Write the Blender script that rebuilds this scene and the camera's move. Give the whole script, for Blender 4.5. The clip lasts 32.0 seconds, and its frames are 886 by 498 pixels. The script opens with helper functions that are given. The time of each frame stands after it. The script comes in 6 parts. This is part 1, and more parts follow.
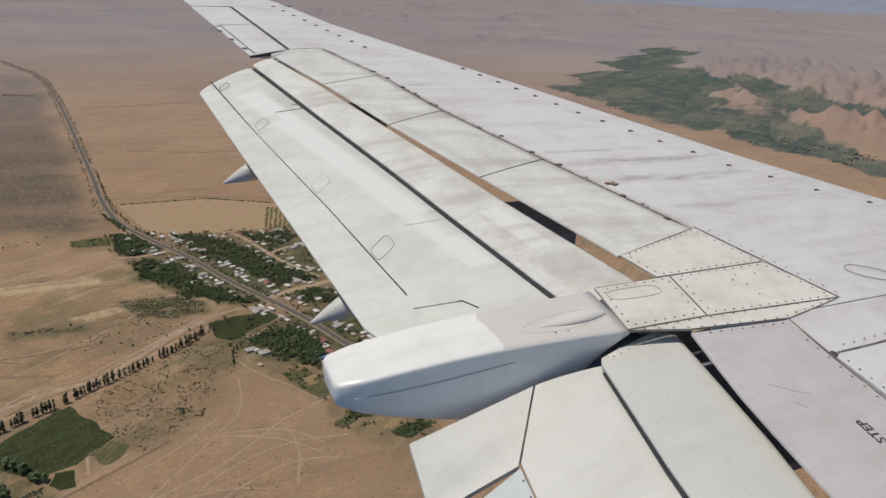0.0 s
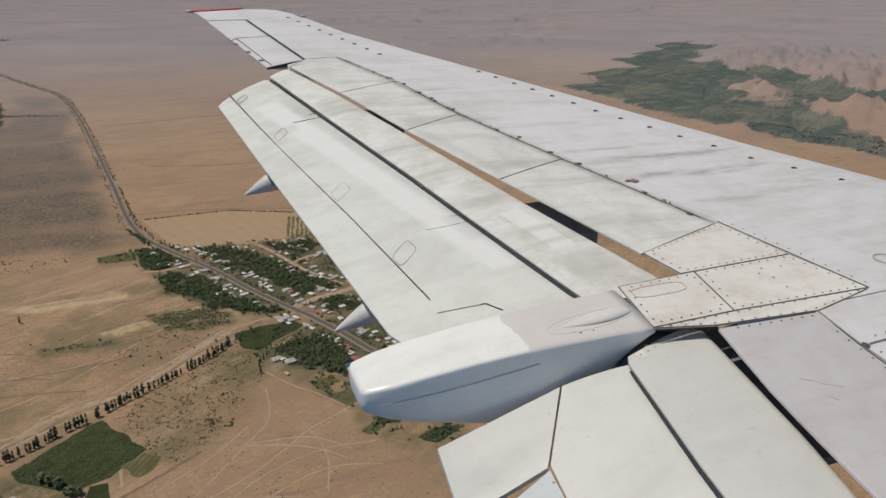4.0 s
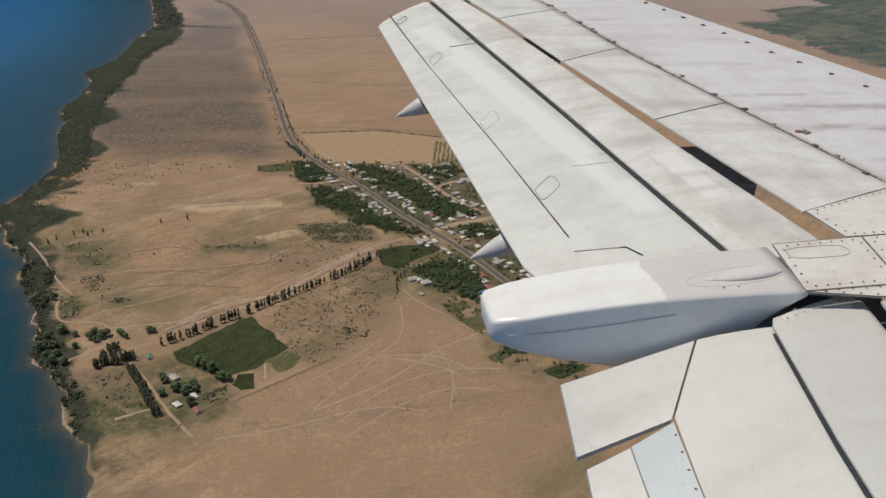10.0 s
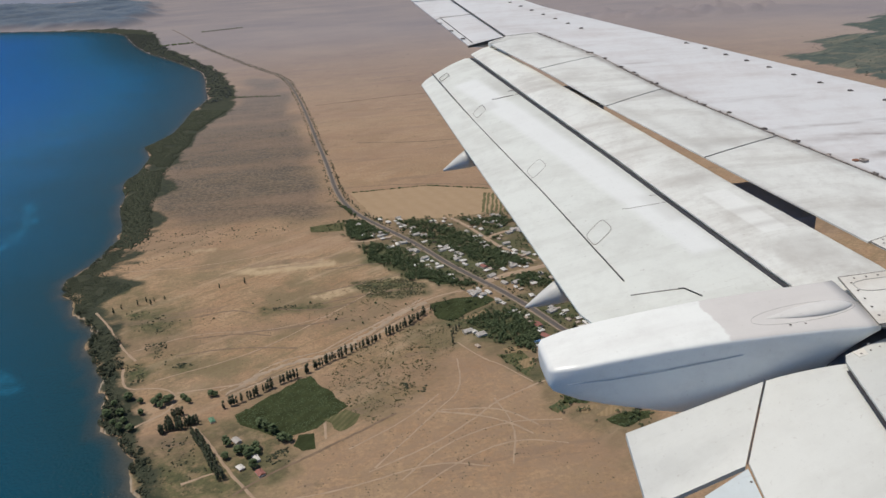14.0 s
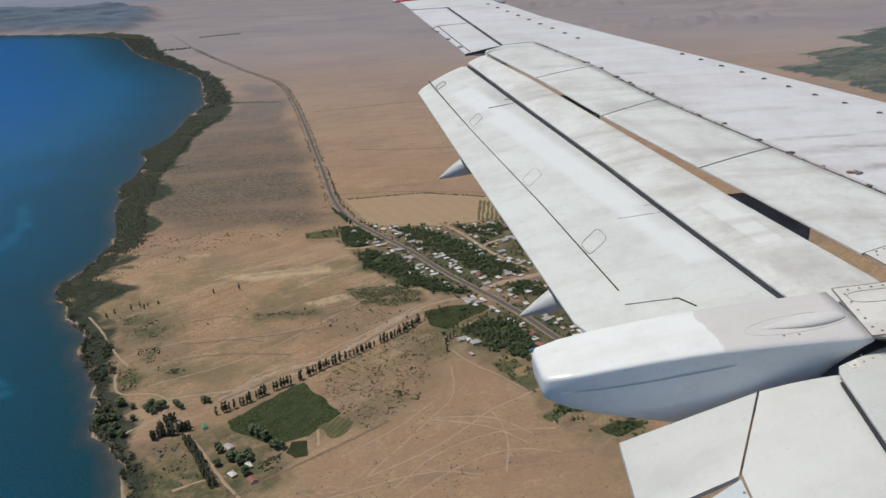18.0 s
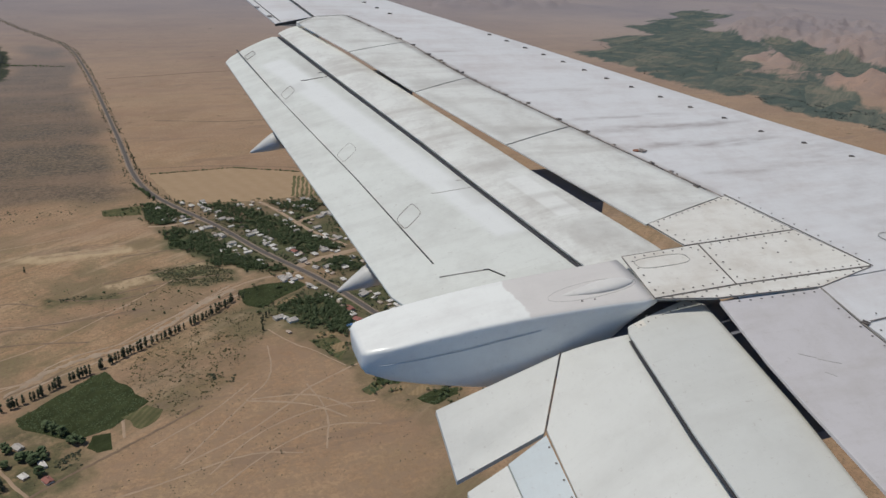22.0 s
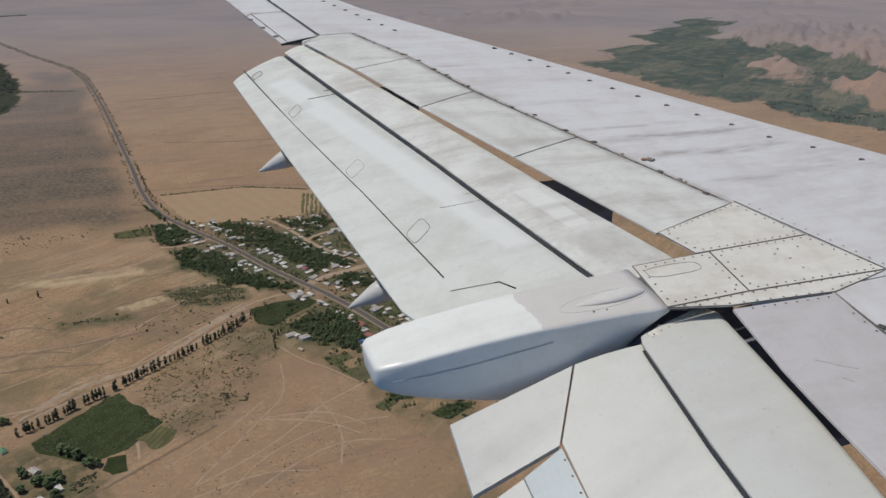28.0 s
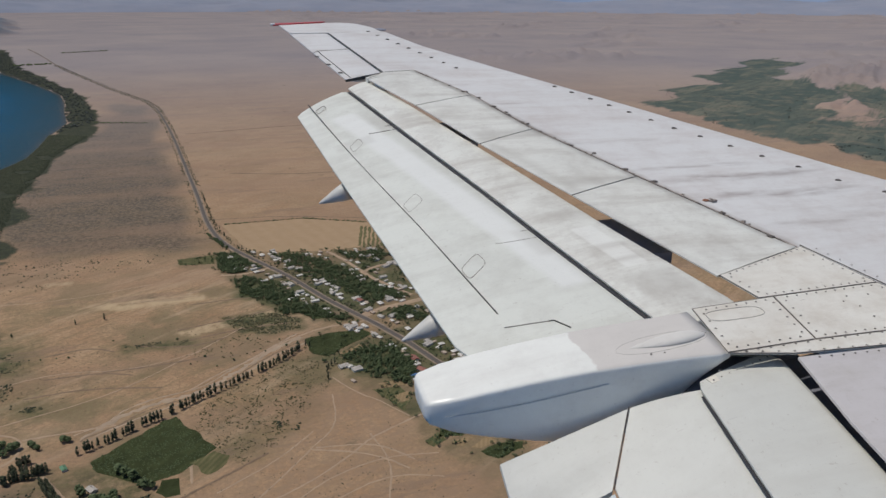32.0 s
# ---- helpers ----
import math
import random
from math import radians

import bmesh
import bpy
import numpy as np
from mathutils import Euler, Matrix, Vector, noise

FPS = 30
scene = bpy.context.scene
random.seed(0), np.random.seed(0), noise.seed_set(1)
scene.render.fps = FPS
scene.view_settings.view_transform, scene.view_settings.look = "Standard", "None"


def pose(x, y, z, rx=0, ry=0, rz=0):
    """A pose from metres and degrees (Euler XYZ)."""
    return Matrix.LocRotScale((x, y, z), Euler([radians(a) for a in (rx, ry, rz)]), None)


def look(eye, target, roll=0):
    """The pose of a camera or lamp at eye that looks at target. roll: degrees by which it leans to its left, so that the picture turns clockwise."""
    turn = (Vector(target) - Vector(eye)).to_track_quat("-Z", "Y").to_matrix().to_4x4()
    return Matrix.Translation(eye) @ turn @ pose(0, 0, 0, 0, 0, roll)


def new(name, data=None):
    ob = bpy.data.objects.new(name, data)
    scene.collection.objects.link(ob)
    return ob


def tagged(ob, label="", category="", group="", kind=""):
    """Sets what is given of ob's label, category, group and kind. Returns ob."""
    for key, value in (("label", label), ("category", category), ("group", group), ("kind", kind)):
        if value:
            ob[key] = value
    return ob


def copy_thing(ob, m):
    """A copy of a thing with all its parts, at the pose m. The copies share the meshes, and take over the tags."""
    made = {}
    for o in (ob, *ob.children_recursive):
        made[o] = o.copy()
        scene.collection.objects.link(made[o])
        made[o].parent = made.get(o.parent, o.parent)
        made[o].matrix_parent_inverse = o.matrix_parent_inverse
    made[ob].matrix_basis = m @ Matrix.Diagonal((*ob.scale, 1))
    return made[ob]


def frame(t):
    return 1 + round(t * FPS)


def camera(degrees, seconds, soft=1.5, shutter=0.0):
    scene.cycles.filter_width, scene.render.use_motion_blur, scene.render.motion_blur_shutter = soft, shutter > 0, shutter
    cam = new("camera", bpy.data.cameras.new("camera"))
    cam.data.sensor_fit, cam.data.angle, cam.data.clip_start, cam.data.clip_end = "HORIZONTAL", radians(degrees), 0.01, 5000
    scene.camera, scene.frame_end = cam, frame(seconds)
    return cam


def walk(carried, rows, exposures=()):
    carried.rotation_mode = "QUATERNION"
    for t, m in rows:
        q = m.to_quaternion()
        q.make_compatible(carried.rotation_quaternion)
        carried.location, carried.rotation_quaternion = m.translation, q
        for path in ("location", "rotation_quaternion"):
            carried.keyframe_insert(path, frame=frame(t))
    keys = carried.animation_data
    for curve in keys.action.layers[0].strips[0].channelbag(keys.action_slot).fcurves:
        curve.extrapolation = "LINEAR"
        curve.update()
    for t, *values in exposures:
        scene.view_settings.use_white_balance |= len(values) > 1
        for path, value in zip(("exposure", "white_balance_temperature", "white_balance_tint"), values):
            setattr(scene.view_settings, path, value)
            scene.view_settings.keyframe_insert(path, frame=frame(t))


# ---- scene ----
cam = camera(61.8, 32.0)
ALT = 380.0          # eye height over the lake
PATH = [
    (0, pose(0, 0, ALT, 69.89, -2.50, -24.32)),
    (0.5, pose(0, 0, ALT, 68.48, -3.13, -23.86)),
    (1, pose(0, 0, ALT, 69.77, -3.39, -24.50)),
    (1.5, pose(0, 0, ALT, 70.92, -1.84, -25.21)),
    (2, pose(0, 0, ALT, 70.90, -1.15, -26.11)),
    (2.5, pose(0, 0, ALT, 70.69, -0.61, -27.15)),
    (3, pose(0, 0, ALT, 71.81, -0.13, -25.82)),
    (3.5, pose(0, 0, ALT, 70.26, -0.07, -24.37)),
    (5.5, pose(0, 0, ALT, 70.16, -0.25, -21.95)),
    (6, pose(0, 0, ALT, 68.23, 0.29, -22.23)),
    (6.5, pose(0, 0, ALT, 68.44, -1.02, -23.38)),
    (7, pose(0, 0, ALT, 68.37, -0.12, -21.05)),
    (7.5, pose(0, 0, ALT, 66.10, -1.31, -20.12)),
    (8, pose(0, 0, ALT, 65.58, -2.44, -15.22)),
    (8.5, pose(0, 0, ALT, 64.60, -2.51, -15.87)),
    (9, pose(0, 0, ALT, 64.69, -2.51, -16.27)),
    (9.5, pose(0, 0, ALT, 65.04, -2.72, -16.00)),
    (10, pose(0, 0, ALT, 64.75, -1.15, -11.31)),
    (10.5, pose(0, 0, ALT, 66.33, 0.33, -9.57)),
    (11, pose(0, 0, ALT, 68.64, 1.47, -9.65)),
    (11.5, pose(0, 0, ALT, 71.43, 2.61, -8.11)),
    (12, pose(0, 0, ALT, 70.27, 3.07, -7.90)),
    (12.5, pose(0, 0, ALT, 70.12, 2.92, -8.40)),
    (13, pose(0, 0, ALT, 70.14, 2.78, -8.27)),
    (13.5, pose(0, 0, ALT, 69.86, 3.00, -8.13)),
    (14, pose(0, 0, ALT, 68.80, 3.21, -8.78)),
    (14.5, pose(0, 0, ALT, 68.71, 2.63, -9.06)),
    (16.5, pose(0, 0, ALT, 68.59, 1.36, -9.22)),
    (17, pose(0, 0, ALT, 69.22, 1.99, -8.70)),
    (17.5, pose(0, 0, ALT, 69.45, 1.90, -8.84)),
    (18, pose(0, 0, ALT, 69.38, 2.55, -8.93)),
    (18.5, pose(0, 0, ALT, 68.86, 0.21, -12.46)),
    (19, pose(0, 0, ALT, 72.72, -0.61, -13.00)),
    (19.5, pose(0, 0, ALT, 74.79, -1.58, -13.75)),
    (20, pose(0, 0, ALT, 74.49, -1.62, -15.53)),
    (20.5, pose(0, 0, ALT, 73.79, -2.06, -17.74)),
    (21, pose(0, 0, ALT, 70.48, -1.91, -20.05)),
    (21.5, pose(0, 0, ALT, 67.60, -1.69, -23.15)),
    (22, pose(0, 0, ALT, 67.38, -1.70, -22.46)),
    (22.5, pose(0, 0, ALT, 67.13, -1.35, -22.62)),
    (23, pose(0, 0, ALT, 65.91, -1.98, -22.72)),
    (23.5, pose(0, 0, ALT, 65.72, -2.32, -23.16)),
    (24, pose(0, 0, ALT, 65.91, -2.39, -23.50)),
    (24.5, pose(0, 0, ALT, 66.96, -2.14, -23.56)),
    (25, pose(0, 0, ALT, 67.24, -1.63, -23.22)),
    (25.5, pose(0, 0, ALT, 68.57, -1.27, -22.82)),
    (26, pose(0, 0, ALT, 68.37, -0.90, -22.77)),
    (26.5, pose(0, 0, ALT, 68.20, -0.72, -22.65)),
    (28.5, pose(0, 0, ALT, 68.90, 0.20, -22.11)),
    (29, pose(0, 0, ALT, 69.49, 0.33, -21.79)),
    (29.5, pose(0, 0, ALT, 69.64, -2.18, -21.46)),
    (30, pose(0, 0, ALT, 73.35, -0.23, -21.17)),
    (30.5, pose(0, 0, ALT, 71.94, -1.94, -20.45)),
    (31, pose(0, 0, ALT, 71.66, -0.66, -18.56)),
    (31.5, pose(0, 0, ALT, 71.78, -0.43, -18.20)),
    (32, pose(0, 0, ALT, 71.17, -0.22, -17.67)),
]
EXPOSURES = [(0.0, 0.13, 6950, 11), (4.0, 0.1, 6980, 11), (9.0, 0.1, 7050, 12), (13.0, 0.26, 6800, 11), (18.0, 0.22, 6600, 10), (21.0, 0.08, 6600, 10), (23.0, -0.02, 6600, 10), (32.0, 0.03, 6620, 11)]
walk(cam, PATH, EXPOSURES)

# ---- light ----
SUN_EL, SUN_AZ = 68.0, -76.0        # azimuth from +y towards +x
world = bpy.data.worlds.new("sky")
scene.world = world
world.use_nodes = True
wn, wl = world.node_tree.nodes, world.node_tree.links
wn.clear()
sky = wn.new("ShaderNodeTexSky")
sky.sky_type = "NISHITA"
sky.sun_disc = False
sky.sun_elevation, sky.sun_rotation = radians(SUN_EL), radians(SUN_AZ)
sky.altitude, sky.air_density, sky.dust_density, sky.ozone_density = 1600, 1.0, 0.35, 2.5
wgeo = wn.new("ShaderNodeTexCoord")
wmap = wn.new("ShaderNodeMapping")
wmap.inputs["Scale"].default_value = (9, 9, 26)
wnoise = wn.new("ShaderNodeTexNoise")
wnoise.inputs["Scale"].default_value, wnoise.inputs["Detail"].default_value = 1.0, 9
wnoise.inputs["Roughness"].default_value = 0.58
wramp = wn.new("ShaderNodeValToRGB")
wramp.color_ramp.elements[0].position, wramp.color_ramp.elements[1].position = 0.52, 0.68
wsep = wn.new("ShaderNodeSeparateXYZ")
wlow = wn.new("ShaderNodeMapRange")
wlow.inputs["From Min"].default_value, wlow.inputs["From Max"].default_value = 0.0, 0.05
whigh = wn.new("ShaderNodeMapRange")
whigh.inputs["From Min"].default_value, whigh.inputs["From Max"].default_value = 0.32, 0.12
wm1, wm2 = wn.new("ShaderNodeMath"), wn.new("ShaderNodeMath")
wm1.operation = wm2.operation = "MULTIPLY"
wmix = wn.new("ShaderNodeMix")
wmix.data_type = "RGBA"
wmix.inputs["B"].default_value = (8.5, 8.8, 9.4, 1)
wbg = wn.new("ShaderNodeBackground")
wbg.inputs["Strength"].default_value = 0.075
wout = wn.new("ShaderNodeOutputWorld")
wl.new(wgeo.outputs["Generated"], wmap.inputs["Vector"])
wl.new(wmap.outputs[0], wnoise.inputs["Vector"])
wl.new(wnoise.outputs["Fac"], wramp.inputs[0])
wl.new(wgeo.outputs["Generated"], wsep.inputs[0])
wl.new(wsep.outputs["Z"], wlow.inputs["Value"])
wl.new(wsep.outputs["Z"], whigh.inputs["Value"])
wl.new(wlow.outputs[0], wm1.inputs[0])
wl.new(whigh.outputs[0], wm1.inputs[1])
wl.new(wm1.outputs[0], wm2.inputs[0])
wl.new(wramp.outputs[0], wm2.inputs[1])
wl.new(wm2.outputs[0], wmix.inputs["Factor"])
whaze = wn.new("ShaderNodeMix")
whaze.data_type = "RGBA"
whaze.inputs["B"].default_value = (3.85, 4.9, 6.8, 1)
wair = wn.new("ShaderNodeMapRange")
wair.inputs["From Min"].default_value, wair.inputs["From Max"].default_value = 0.45, 0.0
wair.inputs["To Max"].default_value = 0.85
wl.new(wsep.outputs["Z"], wair.inputs["Value"])
wl.new(wair.outputs[0], whaze.inputs["Factor"])
wl.new(sky.outputs[0], whaze.inputs["A"])
wl.new(whaze.outputs["Result"], wmix.inputs["A"])
wl.new(wmix.outputs["Result"], wbg.inputs["Color"])
wl.new(wbg.outputs[0], wout.inputs[0])

sun = new("sun", bpy.data.lights.new("sun", "SUN"))
sun.data.energy, sun.data.angle, sun.data.color = 2.75, radians(0.5), (1.0, 0.96, 0.9)
ce = math.cos(radians(SUN_EL))
sun.matrix_world = look((0, 0, 900), (-900 * ce * math.sin(radians(SUN_AZ)), -900 * ce * math.cos(radians(SUN_AZ)),
                                      900 - 900 * math.sin(radians(SUN_EL))))


# ---- materials ----
def mat(name):
    m = bpy.data.materials.new(name)
    m.use_nodes = True
    return m, m.node_tree.nodes, m.node_tree.links, m.node_tree.nodes["Principled BSDF"]


def mixed(n, l, fac, a, b):
    """Mix two colours (tuples or sockets) by fac (number or socket)."""
    k = n.new("ShaderNodeMix")
    k.data_type = "RGBA"
    for socket, v in (("Factor", fac), ("A", a), ("B", b)):
        if isinstance(v, tuple):
            k.inputs[socket].default_value = (*v, 1)
        elif isinstance(v, (int, float)):
            k.inputs[socket].default_value = v
        else:
            l.new(v, k.inputs[socket])
    return k.outputs["Result"]


def noised(n, l, vec, scale, lo, hi, detail=5, rough=0.55):
    """Noise cut between lo and hi to 0..1; scale is a number or three."""
    if isinstance(scale, tuple):
        mp = n.new("ShaderNodeMapping")
        mp.inputs["Scale"].default_value = scale
        l.new(vec, mp.inputs["Vector"])
        vec, scale = mp.outputs[0], 1.0
    t = n.new("ShaderNodeTexNoise")
    t.inputs["Scale"].default_value, t.inputs["Detail"].default_value, t.inputs["Roughness"].default_value = scale, detail, rough
    l.new(vec, t.inputs["Vector"])
    r = n.new("ShaderNodeMapRange")
    r.inputs["From Min"].default_value, r.inputs["From Max"].default_value = lo, hi
    l.new(t.outputs["Fac"], r.inputs["Value"])
    return r.outputs[0]


def math2(n, l, op, a, b):
    k = n.new("ShaderNodeMath")
    k.operation, k.use_clamp = op, False
    for i, v in enumerate((a, b)):
        if isinstance(v, (int, float)):
            k.inputs[i].default_value = v
        else:
            l.new(v, k.inputs[i])
    return k.outputs[0]


def bumped(n, l, bsdf, height, strength, distance):
    b = n.new("ShaderNodeBump")
    b.inputs["Strength"].default_value, b.inputs["Distance"].default_value = strength, distance
    l.new(height, b.inputs["Height"])
    l.new(b.outputs[0], bsdf.inputs["Normal"])


def attr(n, name):
    a = n.new("ShaderNodeAttribute")
    a.attribute_name = name
    return a


def objvec(n):
    return n.new("ShaderNodeTexCoord").outputs["Object"]


def paint(name, base, dirt=0.5, rough=0.38, dirt_col=(0.36, 0.33, 0.29), spots=0.25, stains=(), second=None, marks=()):
    """Weathered aircraft paint: chordwise streaks, blotches and chips. stains: (y, width, x from, x to, strength) in
    the part's frame.
    second: another, older paint ahead of a ragged line, as (x, colour).
    marks: strips of another tone (x, y, slope of x over y, half width, y from, y to, softness, colour, strength), in
    the wing's own measures."""
    m, n, l, b = mat(name)
    v = objvec(n)
    sep = n.new("ShaderNodeSeparateXYZ")
    l.new(v, sep.inputs[0])
    if second:
        ragged = math2(n, l, "ADD", sep.outputs["X"], math2(n, l, "MULTIPLY", noised(n, l, v, 9, 0.3, 0.7, 4), 0.05))
        edge = n.new("ShaderNodeMapRange")
        edge.inputs["From Min"].default_value, edge.inputs["From Max"].default_value = second[0], second[0] + 0.012
        l.new(ragged, edge.inputs["Value"])
        up = n.new("ShaderNodeSeparateXYZ")
        l.new(n.new("ShaderNodeNewGeometry").outputs["Normal"], up.inputs[0])
        top = n.new("ShaderNodeMapRange")
        top.inputs["From Min"].default_value, top.inputs["From Max"].default_value = 0.55, 0.7
        l.new(up.outputs["Z"], top.inputs["Value"])
        base = mixed(n, l, math2(n, l, "MULTIPLY", edge.outputs[0], top.outputs[0]), base, second[1])
        c = base
    else:
        c = mixed(n, l, math2(n, l, "MULTIPLY", noised(n, l, v, 0.9, 0.4, 0.75), 0.5), base, tuple(x * 0.9 for x in base))
    streak = noised(n, l, v, (0.8, 4.5, 2.0), 0.47, 0.78, 8, 0.66)
    c = mixed(n, l, math2(n, l, "MULTIPLY", streak, dirt), c, dirt_col)
    blot = noised(n, l, v, 2.0, 0.48, 0.74, 9, 0.7)
    c = mixed(n, l, math2(n, l, "MULTIPLY", blot, dirt * 0.8), c, dirt_col)
    mottle = noised(n, l, v, 6.5, 0.5, 0.68, 8, 0.72)
    c = mixed(n, l, math2(n, l, "MULTIPLY", mottle, dirt * 0.45), c, dirt_col)
    specks = noised(n, l, v, 27, 0.66, 0.72, 4, 0.6)
    c = mixed(n, l, math2(n, l, "MULTIPLY", specks, min(0.4, spots * 1.6)), c, (0.33, 0.29, 0.25))
    for y0, width, x0, x1, power in stains:
        off = math2(n, l, "ABSOLUTE", math2(n, l, "ADD", math2(n, l, "SUBTRACT", sep.outputs["Y"], y0), math2(n, l, "MULTIPLY", math2(n, l, "SUBTRACT", noised(n, l, v, 1.5, 0, 1), 0.5), width * 3)), 0)
        across = n.new("ShaderNodeMapRange")
        across.inputs["From Min"].default_value, across.inputs["From Max"].default_value = width, 0
        l.new(off, across.inputs["Value"])
        ends = n.new("ShaderNodeMapRange")
        ends.inputs["From Min"].default_value, ends.inputs["From Max"].default_value = (x1 - x0) / 2, (x1 - x0) / 4
        l.new(math2(n, l, "ABSOLUTE", math2(n, l, "SUBTRACT", sep.outputs["X"], (x0 + x1) / 2), 0), ends.inputs["Value"])
        f = math2(n, l, "MULTIPLY", math2(n, l, "MULTIPLY", across.outputs[0], ends.outputs[0]), noised(n, l, v, (3, 14, 3), 0.3, 0.75, 5))
        c = mixed(n, l, math2(n, l, "MULTIPLY", f, power), c, (0.27, 0.23, 0.21))
    for xm, ym, slope, half, y0, y1, blur, col, power in marks:
        lean = math2(n, l, "ADD", sep.outputs["X"], math2(n, l, "MULTIPLY", math2(n, l, "ADD", sep.outputs["Y"], 3.2 - ym), -slope))
        wob = math2(n, l, "MULTIPLY", math2(n, l, "SUBTRACT", noised(n, l, v, 5, 0, 1, 4), 0.5), blur * 1.5)
        f = None
        for value, mid, h in ((lean, xm - 4.2, half), (sep.outputs["Y"], (y0 + y1) / 2 - 3.2, (y1 - y0) / 2)):
            k = n.new("ShaderNodeMapRange")
            k.inputs["From Min"].default_value, k.inputs["From Max"].default_value = h + blur, h - blur
            l.new(math2(n, l, "ADD", math2(n, l, "ABSOLUTE", math2(n, l, "SUBTRACT", value, mid), 0), wob), k.inputs["Value"])
            f = k.outputs[0] if f is None else math2(n, l, "MULTIPLY", f, k.outputs[0])
        c = mixed(n, l, math2(n, l, "MULTIPLY", f, power), c, col)
    scr = noised(n, l, v, (6, 60, 20), 0.66, 0.76, 3)
    c = mixed(n, l, math2(n, l, "MULTIPLY", scr, spots), c, (0.34, 0.31, 0.29))
    fine = noised(n, l, v, 46, 0.62, 0.8, 3)
    c = mixed(n, l, math2(n, l, "MULTIPLY", fine, spots), c, (0.3, 0.28, 0.26))
    l.new(c, b.inputs["Base Color"])
    r = n.new("ShaderNodeMapRange")
    r.inputs["To Min"].default_value, r.inputs["To Max"].default_value = rough, rough + 0.22
    l.new(streak, r.inputs["Value"])
    l.new(r.outputs[0], b.inputs["Roughness"])
    bumped(n, l, b, noised(n, l, v, 2.2, 0.2, 0.8, 3), 0.12, 0.01)
    return m


def plain(name, col, rough=0.6, metal=0.0, vary=0.25, scale=8.0):
    m, n, l, b = mat(name)
    v = objvec(n)
    c = mixed(n, l, noised(n, l, v, scale, 0.35, 0.7), col, tuple(x * (1 - vary) for x in col))
    l.new(c, b.inputs["Base Color"])
    b.inputs["Roughness"].default_value, b.inputs["Metallic"].default_value = rough, metal
    return m


HINGE_LINE = ((4.06, 5.14, -0.342, 4.4, 5.9), (3.585, 6.6, -0.305, 5.9, 7.3), (3.22, 7.95, -0.233, 7.3, 8.6), (2.885, 9.18, -0.316, 8.6, 9.7))
GRIME = tuple((xm, ym, sl, 0.03, y0, y1, 0.06, (0.24, 0.2, 0.165), 0.8) for xm, ym, sl, y0, y1 in HINGE_LINE)
M_SKIN = paint("upper_skin_paint", (0.66, 0.658, 0.642), 0.46, 0.48, (0.42, 0.36, 0.33), 0.10,
               ((2.55, 0.11, -0.4, 1.8, 1.0), (2.15, 0.10, -0.3, 1.8, 1.0), (1.55, 0.07, 0.0, 1.2, 0.7), (2.85, 0.06, -0.5, 1.1, 0.85), (3.6, 0.06, -0.9, 0.5, 0.6), (5.0, 0.04, -1.2, -0.4, 0.7), (1.5, 1.1, 0.2, 6.0, 0.45), (0.2, 0.8, 0.0, 5.0, 0.4)), None, GRIME)
M_SPOILER = paint("spoiler_paint", (0.70, 0.703, 0.648), 0.62, 0.5, (0.38, 0.35, 0.31), 0.25, (), None,
                  GRIME + ((3.52, 5.72, 0, 0.5, 5.80, 5.93, 0.05, (0.40, 0.38, 0.34), 0.5), (3.1, 7.15, 0, 0.45, 7.08, 7.3, 0.05, (0.40, 0.38, 0.34), 0.45),
                           (2.75, 6.9, -0.27, 0.05, 5.7, 6.9, 0.06, (0.42, 0.4, 0.36), 0.4), (3.1, 5.2, -0.27, 0.04, 4.2, 5.6, 0.05, (0.42, 0.4, 0.36), 0.35)))
M_FLAP = paint("flap_paint", (0.665, 0.68, 0.622), 0.5, 0.46, (0.42, 0.41, 0.37), 0.25, (), None,
               ((2.27, 5.45, -0.2277, 0.13, 4.5, 8.7, 0.035, (0.73, 0.74, 0.71), 0.75), (2.42, 5.45, -0.2, 0.05, 4.2, 8.9, 0.05, (0.46, 0.46, 0.42), 0.3),
                (2.47, 5.35, -0.2, 0.16, 4.95, 5.4, 0.03, (0.45, 0.44, 0.40), 0.3), (1.9, 8.1, -0.2, 0.09, 8.0, 8.45, 0.04, (0.45, 0.44, 0.40), 0.45),
                (1.5, 7.9, -0.1, 0.2, 7.75, 7.95, 0.03, (0.45, 0.44, 0.40), 0.3)))
M_IFLAP = paint("inboard_flap_paint", (0.58, 0.584, 0.538), 0.4, 0.52, (0.44, 0.43, 0.39))
M_FORE = paint("fore_flap_paint", (0.695, 0.70, 0.645), 0.85, 0.5, (0.40, 0.37, 0.33), 0.25, (), None,
               ((2.97, 4.5, -0.2226, 0.095, 4.5, 5.15, 0.012, (0.76, 0.765, 0.72), 0.6), (2.93, 4.7, -0.2226, 0.15, 4.78, 4.86, 0.02, (0.44, 0.42, 0.38), 0.4),
                (2.93, 4.7, -0.2226, 0.13, 4.58, 4.64, 0.02, (0.44, 0.42, 0.38), 0.4), (3.0, 4.3, -0.2226, 0.2, 4.1, 4.42, 0.04, (0.44, 0.42, 0.38), 0.45),
                (2.75, 5.5, -0.2226, 0.2, 5.3, 5.5, 0.04, (0.44, 0.42, 0.38), 0.4)))
M_PANEL = paint("strap_panel_paint", (0.72, 0.70, 0.63), 0.5, 0.5, (0.40, 0.33, 0.25))
M_ISPOIL = paint("inboard_spoiler_paint", (0.54, 0.515, 0.505), 0.5, 0.5)
M_FAIR = paint("fairing_paint", (0.80, 0.808, 0.755), 0.3, 0.3, (0.46, 0.43, 0.40), 0.12, (), (-2.16, (0.64, 0.61, 0.565)))
